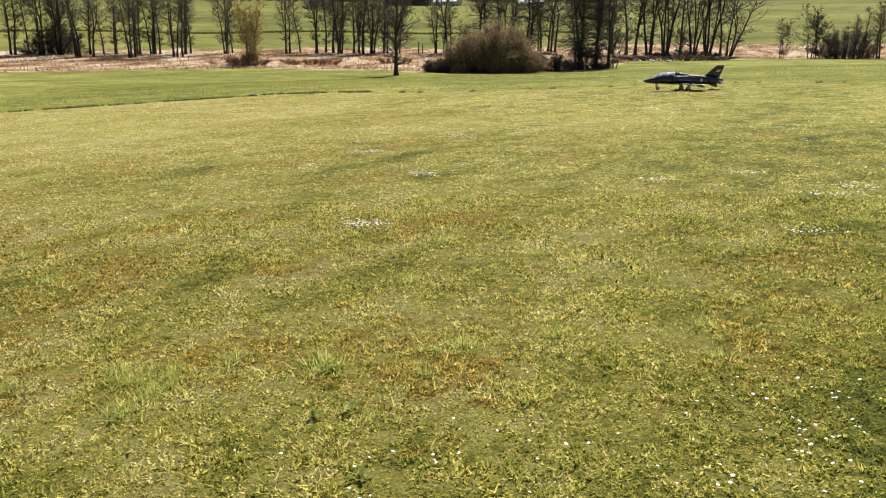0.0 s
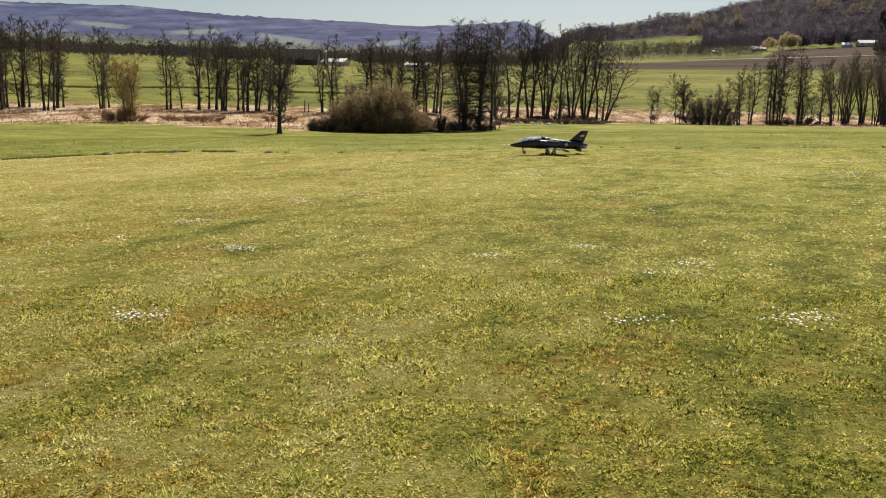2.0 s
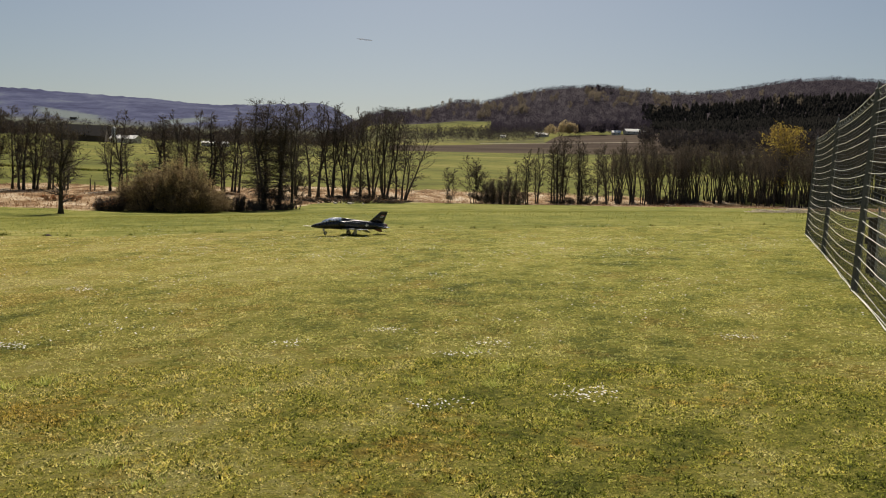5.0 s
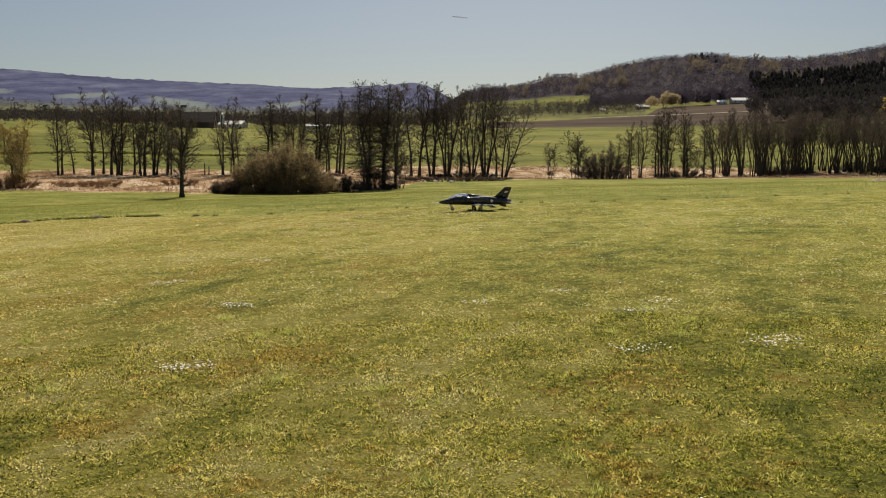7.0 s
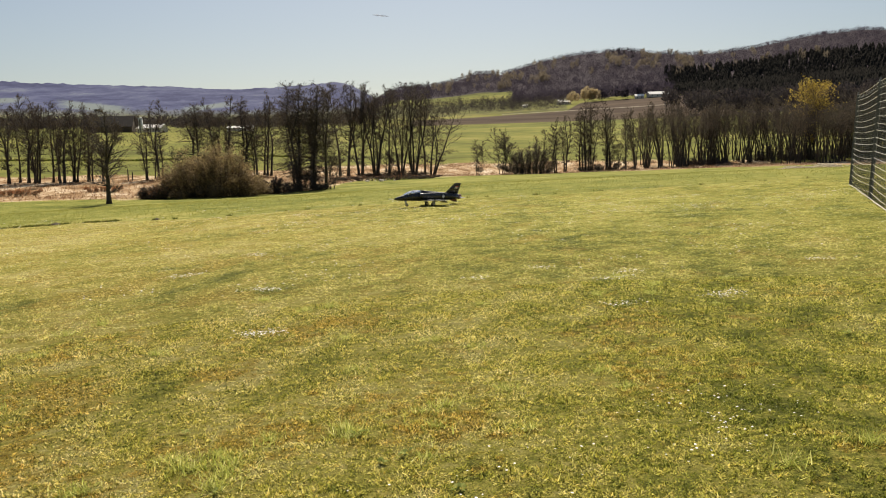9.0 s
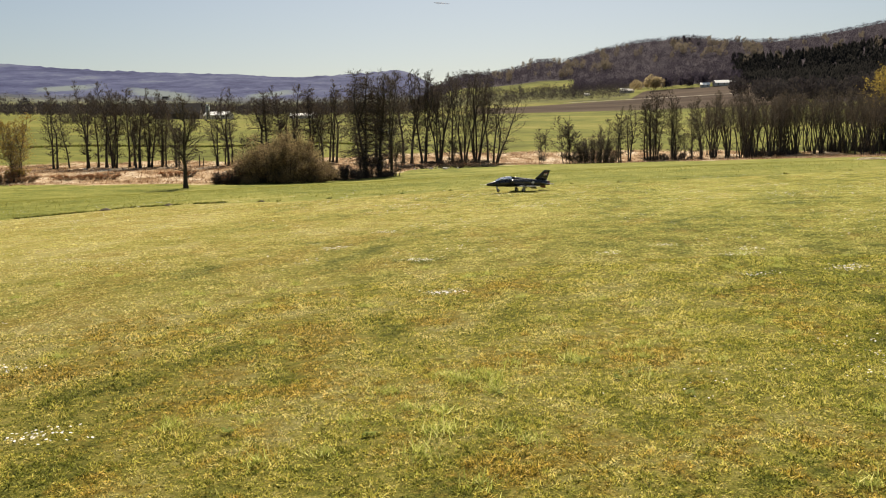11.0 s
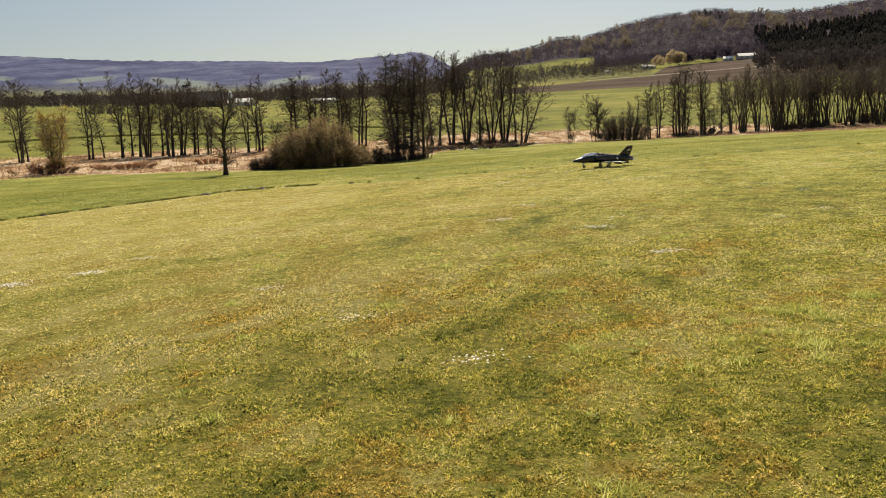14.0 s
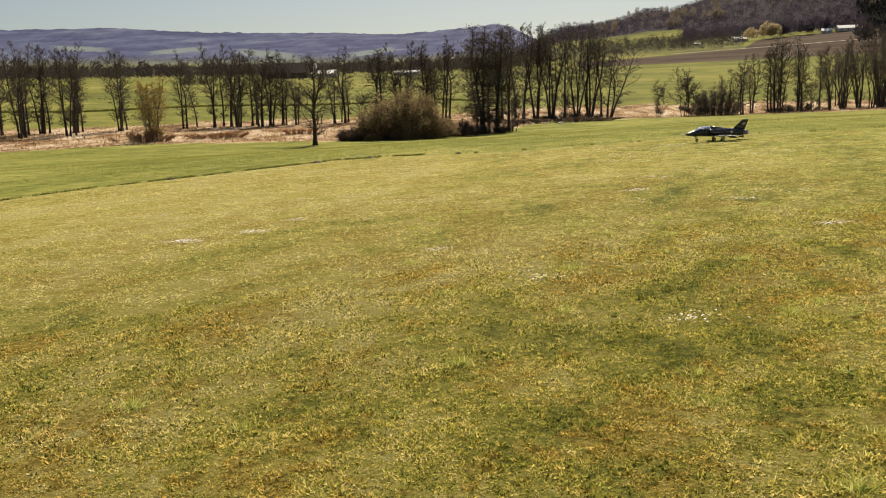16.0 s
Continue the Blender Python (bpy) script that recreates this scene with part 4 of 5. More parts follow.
# ---- far buildings ----
def house(name, dist, az, long, deep, wall, roof, turn, label, wall_mat, roof_mat, windows=0):
    """A gabled building with walls, roof and windows."""
    x, y = (float(v) for v in spot(dist, az))
    ob = thing(name, pose(x, y, on_ground(x, y, 0.3), 0, 0, turn), label, "building")
    g = Geo()
    g.box((-long / 2, -deep / 2, 0), (long / 2, deep / 2, wall))
    s = len(g.v)
    for ex in (-long / 2, long / 2):
        g.v += [(ex, -deep / 2, wall), (ex, deep / 2, wall), (ex, 0, wall + roof - 0.15)]
    g.f += [(s, s + 2, s + 1), (s + 3, s + 4, s + 5)]
    part("wall", g, wall_mat, ob)
    r = Geo()
    for side in (-1, 1):
        a, b = side * (deep / 2 + 0.5), 0.0
        z0 = wall - 0.35
        s = len(r.v)
        for ex in (-long / 2 - 0.4, long / 2 + 0.4):
            r.v += [(ex, a, z0), (ex, b, wall + roof), (ex, a, z0 + 0.25), (ex, b, wall + roof + 0.25)]
        r.f += [(s, s + 1, s + 5, s + 4), (s + 2, s + 6, s + 7, s + 3), (s, s + 4, s + 6, s + 2), (s, s + 2, s + 3, s + 1), (s + 4, s + 5, s + 7, s + 6)]
    part("roof", r, roof_mat, ob)
    for k in range(windows):
        wx = -long / 2 + long * (k + 0.5) / windows
        w = Geo()
        w.box((wx - 0.6, -deep / 2 - 0.06, wall * 0.35), (wx + 0.6, -deep / 2 + 0.02, wall * 0.8))
        part("window", w, WINDOW_DARK, ob)
    return ob


house("barn", 655, -21.5, 34, 20, 4.0, 8.0, 12, "long dark wooden barn behind the far meadow", WALL_WOOD, ROOF_DARK)
house("farm_hall", 650, -18.9, 19, 12, 3.2, 2.6, -6, "pale hall with a bright metal roof", WALL_PALE, ROOF_PALE, 3)
house("farm_shed", 655, -13.2, 20, 8, 2.6, 1.4, 3, "low long shed with a bright roof", WALL_PALE, ROOF_PALE)
house("farmhouse", 985, 15.7, 26, 10, 3.4, 3.0, 4, "pale farm building below the conifer plantation", WALL_PALE, ROOF_PALE, 4)
house("farmhouse", 980, 14.4, 10, 7, 3.0, 2.4, -8, "small pale house at the ploughed field's top", WALL_PALE, ROOF_PALE, 2)
house("farmhouse", 968, 9.3, 15, 8, 3.0, 2.4, 12, "pale cottage under the yellow trees", WALL_PALE, ROOF_PALE, 2)
house("field_hut", 955, 6.6, 6, 4, 2.4, 1.2, 0, "tiny white hut on the field's edge", WALL_PALE, ROOF_PALE)
rng = random.Random(4)
for k in range(22):
    house("village_house", rng.uniform(1700, 2600), rng.choice([rng.uniform(-34, -27), rng.uniform(-26, -19), rng.uniform(-18, -9)]), rng.uniform(10, 18), rng.uniform(8, 11), 5.0, 4.5,
          rng.uniform(-40, 40), "pale village house at the foot of the ridge", WALL_PALE, rng.choice([ROOF_PALE, ROOF_DARK, ROOF_DARK]), 2)


def silo(dist, az, radius, height):
    """A slim pale tower silo with a domed cap and ladder cage."""
    x, y = (float(v) for v in spot(dist, az))
    ob = thing("silo", pose(x, y, on_ground(x, y, 0.3)), "slim pale tower silo beside the metal-roofed hall", "silo")
    g = Geo()
    turn = [2 * math.pi * k / 16 for k in range(16)]
    g.loft([[(radius * math.cos(w), radius * math.sin(w), z) for w in turn] for z in (0, height * 0.5, height)])
    part("tower", g, ROOF_PALE, ob, smooth=True)
    c = Geo()
    c.loft([[(radius * r * math.cos(w), radius * r * math.sin(w), height + z) for w in turn] for r, z in ((1.06, 0.003), (0.9, 0.7), (0.5, 1.5), (0.08, 1.9))])
    part("cap", c, ROOF_PALE, ob, smooth=True)
    c = Geo()
    c.box((-0.35, -radius - 0.55, 0.5), (0.35, -radius + 0.05, height))
    part("ladder_cage", c, STEEL, ob)


silo(640, -19.6, 1.5, 10.0)


# pale farm track across the ploughed field
def build_track():
    g = Geo()
    for k in range(40):
        az = 5.0 + 12.0 * k / 39
        for d in (824 + 0.8 * (az - 7), 828.5 + 0.8 * (az - 7)):
            x, y = (float(v) for v in spot(d, az))
            g.v.append((x, y, on_ground(x, y, -0.25)))
    for k in range(39):
        g.f.append((2 * k, 2 * k + 2, 2 * k + 3, 2 * k + 1))
    tagged(new("farm_track", g.mesh("farm_track", GRAVEL)), "pale gravel track along the ploughed field", "track", kind="structure")


build_track()


# ---- safety net fence beside the strip ----
def build_fence():
    posts = [(12.86, 25.80), (10.0, 19.30), (7.11, 12.85), (4.25, 6.35)]
    ob = thing("safety_net_fence", pose(8.5, 16, on_ground(8.5, 16)), "tall safety net on dark steel posts with white ropes", "fence")
    inv = ob.matrix_world.inverted()
    tops = []
    for x, y in posts:
        z = on_ground(x, y)
        g = Geo()
        a, b = inv @ Vector((x, y, z - 0.2)), inv @ Vector((x + 0.16, y - 0.04, z + 3.0))
        g.tube([a, a.lerp(b, 0.5), b], [0.058, 0.055, 0.052], 4)
        post = part("post", g, STEEL, ob)
        c = Geo()
        c.tube([b, b + Vector((0, 0, 0.03)), b + Vector((0, 0, 0.12))], [0.05, 0.03, 0.008], 6)
        part("cap", c, STEEL, post)
        tops.append((a + Vector((0, 0, 0.2)), b))
    rng = random.Random(9)
    for (a0, b0), (a1, b1) in zip(tops, tops[1:]):
        for k in range(18):
            t = k / 17
            p, q = a0.lerp(b0, t), a1.lerp(b1, t)
            sag = 0.035 + 0.045 * (1 - t) + rng.uniform(-0.02, 0.03)
            if k == 0:
                sag = -0.03
            pts = [p.lerp(q, s / 10) - Vector((0, 0, 4 * sag * (s / 10) * (1 - s / 10) - rng.uniform(0, 0.012))) for s in range(11)]
            g = Geo()
            g.tube(pts, [0.0055] * 11, 4, False)
            part("rope", g, ROPE, ob)
        net = Geo()
        for k in range(1, 110):
            s = k / 110
            bow = 4 * s * (1 - s)
            p, q = a0.lerp(a1, s), b0.lerp(b1, s) - Vector((0, 0, 0.10 * bow))
            net.tube([p + Vector((0, 0, 0.02)), p.lerp(q, 0.5) + Vector((0.03 * bow, 0, 0)), q], [0.0022] * 3, 3, False)
        for k in range(1, 52):
            t = k / 52
            p, q = a0.lerp(b0, t), a1.lerp(b1, t)
            net.tube([p.lerp(q, s / 6) - Vector((0, 0, 0.5 * (s / 6) * (1 - s / 6))) for s in range(7)], [0.0022] * 7, 3, False)
        part("net", net, NET, ob, "fine dark netting")
        for k in range(1, 14):
            p = b0.lerp(b1, k / 14) - Vector((0, 0, 0.2 * (k / 14) * (1 - k / 14)))
            loop = Geo()
            loop.tube([p + Vector((0.0, 0.09 * math.cos(w), -0.055 + 0.055 * math.sin(w))) for w in [math.pi * (0.1 - 1.2 * q / 6) for q in range(7)]], [0.005] * 7, 4, False)
            part("rope_loop", loop, ROPE, ob)
        hem = Geo()
        hem.tube([a0.lerp(a1, k / 8) + Vector((-0.03, 0.01, 0.035 + rng.uniform(-0.015, 0.02))) for k in range(9)], [rng.uniform(0.003, 0.009) for _ in range(9)], 6)
        part("hem", hem, ROPE, ob, "white bunched hem of the net")


build_fence()


def build_table():
    """Weathered timber stand behind the net."""
    x, y = 9.35, 14.55
    ob = thing("timber_stand", pose(x, y, on_ground(x, y), 0, 0, -24), "weathered dark timber stand behind the net", "table")
    for sx in (-0.85, 0.85):
        for sy in (-0.3, 0.3):
            rounded("leg", (sx - 0.05, sy - 0.05, -0.05), (sx + 0.05, sy + 0.05, 0.95), 0.008, TIMBER, ob)
    for sy in (-0.3, 0.3):
        rounded("rail", (-0.95, sy - 0.03, 0.50), (0.95, sy + 0.03, 0.62), 0.006, TIMBER, ob)
    for k in range(4):
        rounded("top_board", (-1.0, -0.38 + 0.19 * k, 0.95), (1.0, -0.20 + 0.19 * k, 0.99), 0.006, TIMBER, ob)
        rounded("shelf_board", (-0.9, -0.34 + 0.17 * k, 0.24), (0.9, -0.18 + 0.17 * k, 0.28), 0.006, TIMBER, ob)


build_table()


def build_wire_panel():
    ax, ay, bx, by = 8.30, 14.30, 5.06, 6.99
    z0 = on_ground(ax, ay)
    ob = thing("wire_fence", pose(ax, ay, z0), "galvanised wire mesh fence behind the net", "fence")
    span = Vector((bx - ax, by - ay, on_ground(bx, by) - z0))
    g = Geo()
    for k in range(134):
        p = span * (k / 133)
        g.tube([p, p + Vector((0, 0, 1.15))], [0.003, 0.003], 3, False)
    for k in range(7):
        h = Vector((0, 0, 0.03 + 0.185 * k))
        g.tube([h, span + h], [0.003, 0.003], 3, False)
    part("mesh", g, WIRE, ob)
    for k in range(4):
        p = span * (k / 3)
        q = Geo()
        q.tube([p - Vector((0, 0, 0.2)), p + Vector((0, 0, 1.2))], [0.02, 0.02], 8)
        part("post", q, WIRE, ob)


build_wire_panel()


# fence stumps by the stream and pale driftwood on the bank
def build_stumps():
    for k, (x, y, h) in enumerate(((-76.5, 198.5, 3.0), (-75.8, 199.5, 2.2), (-66.0, 204.0, 2.6))):
        g = Geo()
        g.tube([(0, 0, -0.2), (0.05, 0, h * 0.6), (0.0, 0.05, h)], [0.16, 0.14, 0.11], 7)
        ob = new("fence_post", g.mesh("fence_post", BARK))
        ob.matrix_world = pose(x, y, on_ground(x, y))
        tagged(ob, "old wooden fence post on the reed bank", "post", "old fence posts")


build_stumps()


def build_heap():
    """Pale cut brushwood piled at the field's far end."""
    rng = random.Random(31)
    x, y = 77.5, 164.0
    ob = thing("brushwood_heap", pose(x, y, on_ground(x, y)), "low heap of pale cut brushwood on the field's edge", "brushwood")
    g = Geo()
    for _ in range(300):
        px = rng.uniform(-1, 1) * 5.5
        py = -0.47 * px + rng.gauss(0, 1.6)
        w = rng.uniform(0, 3.14)
        d = Vector((math.cos(w), 0.5 * math.sin(w), rng.uniform(-0.1, 0.15))) * rng.uniform(0.5, 1.4)
        p = Vector((px, py, on_ground(x + px, y + py) - on_ground(x, y) + rng.uniform(0.02, 1.1) * (0.55 + 0.45 * math.sin(px * 0.9) * math.sin(px * 0.37 + 1))))
        g.tube([p - d, p + d], [0.08, 0.05], 4)
    tagged(part("brushwood_tangle", g, DEADWOOD, ob), kind="stuff")


build_heap()


# ---- stone shapes standing in for pale debris along the bank ----
STONE = mat_vary("pale_debris", [(0.2, (0.30, 0.27, 0.23)), (0.8, (0.55, 0.51, 0.45))], scale=2.5, bump=0.4)


def field_stone(x, y, size, seed):
    """An uneven boulder shape for a piece of debris, half sunk in the bank."""
    rng = random.Random(seed)
    bm = bmesh.new()
    bmesh.ops.create_icosphere(bm, subdivisions=2, radius=1.0)
    wide, deep, high = size * rng.uniform(0.9, 1.5), size * rng.uniform(0.7, 1.0), size * rng.uniform(0.55, 0.8)
    for v in bm.verts:
        v.co *= 1.0 + rng.uniform(-0.14, 0.14)
        v.co = Vector((v.co.x * wide, v.co.y * deep, v.co.z * high + 0.25 * high))
    me = bpy.data.meshes.new("field_stone")
    bm.to_mesh(me)
    bm.free()
    me.materials.append(STONE)
    ob = new("field_stone", me)
    ob.matrix_world = pose(x, y, on_ground(x, y), 0, 0, rng.uniform(0, 360))
    return tagged(ob, "small pale lump of debris lying on the stream bank", "stone", group="field stones on the bank")


for k, (x, y, s) in enumerate(((-20.8, 190, 0.7), (-17.0, 191, 0.8), (-13.6, 189, 1.1), (-13.0, 194.5, 0.6), (-5.4, 201.0, 0.8), (-3.7, 206.0, 1.0), (-1.6, 199.0, 0.6), (-10.5, 190, 0.6), (-25.3, 196.3, 0.7), (-15.2, 191.5, 0.5))):
    field_stone(x, y, 0.55 * s, 300 + k)


# ---- the model jet ----
def ring(x, zc, hw, hh, n=24, yc=0.0, power=2.3):
    pts = []
    for k in range(n):
        w = 2 * math.pi * k / n
        c, s = math.cos(w), math.sin(w)
        pts.append((x, yc + hw * math.copysign(abs(c) ** (2 / power), c), zc + hh * math.copysign(abs(s) ** (2 / power), s)))
    return pts


def aerofoil(chord, thick, n=9):
    """Half-thickness rows (x back from the leading edge, z) round a wing section."""
    up = []
    for k in range(n):
        c = 0.5 - 0.5 * math.cos(math.pi * k / (n - 1))
        t = 5 * thick * (0.2969 * math.sqrt(c) - 0.126 * c - 0.3516 * c * c + 0.2843 * c ** 3 - 0.1036 * c ** 4)
        up.append((-c * chord, t * chord))
    return up + [(x, -0.75 * t) for x, t in reversed(up[1:-1])]


def wing_skin(stations, thick, upright=False):
    """stations: span place, leading edge x, chord, height."""
    g = Geo()
    rings = []
    for s, lead, chord, z in stations:
        rings.append([(lead + px, pz, z + s) if upright else (lead + px, s, z + pz) for px, pz in aerofoil(chord, thick)])
    g.loft(rings)
    return g


def plate(outline, y, t):
    """A flat upright plate in x and z, t thick, at y."""
    g = Geo()
    n = len(outline)
    g.v = [(x, y - t / 2, z) for x, z in outline] + [(x, y + t / 2, z) for x, z in outline]
    g.f = [tuple(range(n)), tuple(range(2 * n - 1, n - 1, -1))] + [(k, n + k, n + (k + 1) % n, (k + 1) % n) for k in range(n)]
    return g


def wheel(parent, x, y, radius, width, side=0):
    tyre = Geo()
    rings = []
    for dy, r in ((-0.5, 0.62), (-0.5, 0.85), (-0.36, 0.97), (0, 1.0), (0.36, 0.97), (0.5, 0.85), (0.5, 0.62)):
        rings.append([(x + radius * r * math.cos(w), y + dy * width, radius + radius * r * math.sin(w)) for w in [2 * math.pi * k / 20 for k in range(20)]])
    tyre.loft(rings)
    w = part("wheel", tyre, RUBBER, parent, smooth=True)
    rim = Geo()
    rim.loft([[(x + radius * 0.58 * s * math.cos(a), y + dy * width, radius + radius * 0.58 * s * math.sin(a)) for a in [2 * math.pi * k / 16 for k in range(16)]] for dy, s in ((-0.56, 0.7), (-0.53, 1.0), (0.53, 1.0), (0.56, 0.7))])
    part("rim", rim, JET_METAL, w)


def build_jet(x, y, heading):
    jet = thing("model_jet", pose(x, y, on_ground(x, y, 0.012), 0, -1.6, heading), "dark navy radio-controlled model jet with glare-pale wings on the grass", "model aircraft")
    body = Geo()
    body.loft([ring(*s) for s in ((1.335, 0.315, 0.006, 0.006), (1.31, 0.316, 0.028, 0.026), (1.24, 0.322, 0.055, 0.052), (1.10, 0.338, 0.086, 0.083), (0.92, 0.36, 0.110, 0.112),
                                  (0.70, 0.385, 0.126, 0.138), (0.45, 0.395, 0.136, 0.155), (0.15, 0.40, 0.142, 0.165), (-0.2, 0.40, 0.142, 0.162), (-0.5, 0.395, 0.136, 0.148),
                                  (-0.8, 0.392, 0.120, 0.124), (-1.0, 0.392, 0.104, 0.104), (-1.14, 0.390, 0.094, 0.094))])
    fus = part("fuselage", body, JET_BLACK, jet, "dark navy glossy fuselage", True)
    spine = Geo()
    spine.loft([ring(*s, n=20) for s in ((0.30, 0.500, 0.088, 0.118), (0.10, 0.498, 0.080, 0.105), (-0.15, 0.492, 0.068, 0.086), (-0.42, 0.484, 0.052, 0.066), (-0.72, 0.470, 0.034, 0.045), (-0.95, 0.455, 0.02, 0.03))])
    part("spine", spine, JET_BLACK, jet, smooth=True)
    can = Geo()
    rings = []
    for xx, zc, hw, hh in ((1.0, 0.435, 0.030, 0.015), (0.93, 0.455, 0.066, 0.050), (0.84, 0.475, 0.086, 0.084), (0.72, 0.490, 0.097, 0.108), (0.58, 0.498, 0.101, 0.122), (0.44, 0.500, 0.098, 0.124), (0.31, 0.500, 0.090, 0.119)):
        rings.append([(xx, hw * math.cos(math.pi * k / 16), zc + hh * math.sin(math.pi * k / 16)) for k in range(17)])
    can.loft(rings)
    glass = part("canopy", can, CANOPY, jet, "clear curved tandem canopy", True)
    for xx, zc, hw, hh in ((0.86, 0.470, 0.084, 0.080), (0.62, 0.497, 0.1025, 0.121), (0.32, 0.50, 0.092, 0.121)):
        hoop = Geo()
        hoop.tube([(xx, hw * math.cos(math.pi * k / 14), zc + hh * math.sin(math.pi * k / 14)) for k in range(15)], [0.008] * 15, 5)
        part("canopy_frame", hoop, JET_BLACK, glass)
    for xx, zz in ((0.72, 0.47), (0.47, 0.49)):
        seat = Geo()
        seat.loft([[(xx + a, b * w, zz + c) for a, b in ((-0.05, -1), (-0.05, 1), (0.02, 1), (0.02, -1))] for c, w in ((-0.03, 0.045), (0.05, 0.045), (0.085, 0.03))])
        part("seat", seat, SEAT, jet)
    for side in (-1, 1):
        duct = Geo()
        rows = [(0.44, 0.425, 0.036, 0.070, 0.165), (0.42, 0.425, 0.046, 0.082, 0.165), (0.30, 0.422, 0.056, 0.094, 0.155), (0.05, 0.415, 0.058, 0.096, 0.135), (-0.25, 0.408, 0.045, 0.085, 0.115), (-0.5, 0.40, 0.02, 0.05, 0.105)]
        duct.loft([ring(a, b, c, d, 18, side * e, 2.6) for a, b, c, d, e in rows])
        du = part("intake", duct, JET_BLACK, jet, smooth=True)
        # the duct is closed; a black disc stands for the shade inside
        shade_disc = Geo()
        shade_disc.loft([ring(0.4415, 0.425, 0.030, 0.062, 18, side * 0.165, 2.6), ring(0.432, 0.425, 0.024, 0.054, 18, side * 0.163, 2.6)])
        part("intake_mouth", shade_disc, RUBBER, du)
        st = [(side * 0.10, 0.34, 0.68, 0.262), (side * 0.62, 0.075, 0.42, 0.280), (side * 1.0, -0.115, 0.225, 0.294), (side * 1.045, -0.165, 0.155, 0.296)]
        wing = part("wing", wing_skin(st, 0.10), JET_WING, jet, "glossy swept wing, grey with painted-in sun glare", True)
        flap = Geo()
        flap.loft([[(a + px, s, z + pz) for px, pz in ((0, 0.010), (-0.07, -0.026), (-0.135, -0.072), (-0.135, -0.078), (-0.06, -0.042), (0, -0.008))] for a, s, z in ((-0.315, side * 0.15, 0.258), (-0.330, side * 0.60, 0.272))])
        part("flap", flap, JET_GREY, wing, "lowered dark flap")
        part("wing_fence", plate([(0.09, 0.285), (0.10, 0.315), (0.03, 0.325), (-0.16, 0.320), (-0.20, 0.295), (-0.16, 0.288)], side * 0.64, 0.008), JET_BLACK, wing)
        tip = Geo()
        tip.tube([(-0.15, side * 1.05, 0.296), (-0.32, side * 1.05, 0.297)], [0.012, 0.008], 6)
        part("tip_light", tip, JET_WHITE, wing)
        tail = [(side * 0.07, -0.80, 0.34, 0.405), (side * 0.40, -1.02, 0.20, 0.362), (side * 0.455, -1.08, 0.13, 0.355)]
        part("tailplane", wing_skin(tail, 0.07), JET_WING, jet, "drooping tailplane, grey with painted-in sun glare", True)
        part("ventral_strake", plate([(-0.80, 0.29), (-1.05, 0.30), (-1.07, 0.20), (-0.98, 0.205)], side * 0.07, 0.008), JET_MAROON, jet)
        cross_y = side * 0.1395
        for ang in (0, 90):
            arm = plate([(0.055 * a, 0.055 * b) for a, b in ((-1, -0.36), (-0.3, -0.2), (0.3, -0.2), (1, -0.36), (1, 0.36), (0.3, 0.2), (-0.3, 0.2), (-1, 0.36))], 0, 0.012)
            mm = pose(-0.50, cross_y, 0.405) @ pose(0, 0, 0, 0, ang, 0)
            arm.v = [tuple(mm @ Vector(v)) for v in arm.v]
            if ang:
                arm.v = [(a, b + side * 0.002, c) for a, b, c in arm.v]
            part("cross_marking", arm, JET_WHITE, fus, "white cross marking")
        # main leg, door and wheel
        leg = Geo()
        leg.tube([(-0.03, side * 0.31, 0.26), (-0.02, side * 0.315, 0.12), (-0.04, side * 0.318, 0.075)], [0.016, 0.013, 0.012], 8)
        lg = part("main_leg", leg, JET_METAL, jet)
        part("gear_door", plate([(0.02, 0.25), (-0.10, 0.25), (-0.09, 0.12), (0.01, 0.12)], side * 0.345, 0.006), JET_WING, lg)
        wheel(lg, -0.04, side * 0.29, 0.075, 0.046)
    fin = [(0.0, -0.56, 0.56, 0.47), (0.20, -0.80, 0.40, 0.47), (0.385, -1.005, 0.265, 0.47), (0.405, -1.045, 0.21, 0.47)]
    f = part("tail_fin", wing_skin(fin, 0.07, True), JET_BLACK, jet, "dark swept tail fin", True)
    part("rudder", plate([(-1.085, 0.50), (-1.135, 0.50), (-1.245, 0.79), (-1.215, 0.79)], 0, 0.020), JET_GREY, f)
    part("fin_cap", plate([(-1.02, 0.835), (-1.03, 0.862), (-1.26, 0.872), (-1.262, 0.835)], 0, 0.022), JET_GREY, f)
    for side in (-1, 1):
        for k, (m, h) in enumerate(((JET_RED, 0.022), (JET_WHITE, 0.022))):
            z = 0.735 - 0.026 * k
            part("flag_stripe", plate([(-0.97 - (z - 0.6) * 0.5, z), (-1.09 - (z - 0.6) * 0.5, z), (-1.09 - (z - 0.6) * 0.5, z + h), (-0.97 - (z - 0.6) * 0.5, z + h)], side * 0.0135, 0.006), m, f, "red and white flag stripe")
        part("marking_bar", plate([(-1.0, 0.675), (-1.12, 0.675), (-1.12, 0.692), (-1.0, 0.692)], side * 0.0135, 0.006), JET_WHITE, f)
    noz = Geo()
    noz.loft([ring(-1.13, 0.390, 0.095, 0.095), ring(-1.19, 0.388, 0.088, 0.088), ring(-1.25, 0.386, 0.080, 0.080), ring(-1.252, 0.386, 0.066, 0.066), ring(-1.16, 0.388, 0.060, 0.060)])
    part("exhaust_shroud", noz, JET_MAROON, jet, "dark red exhaust shroud", True)
    pit = Geo()
    pit.tube([(1.325, 0, 0.316), (1.44, 0, 0.318), (1.56, 0, 0.320)], [0.010, 0.008, 0.006], 8)
    part("nose_probe", pit, JET_WHITE, jet, "thin white nose probe")
    leg = Geo()
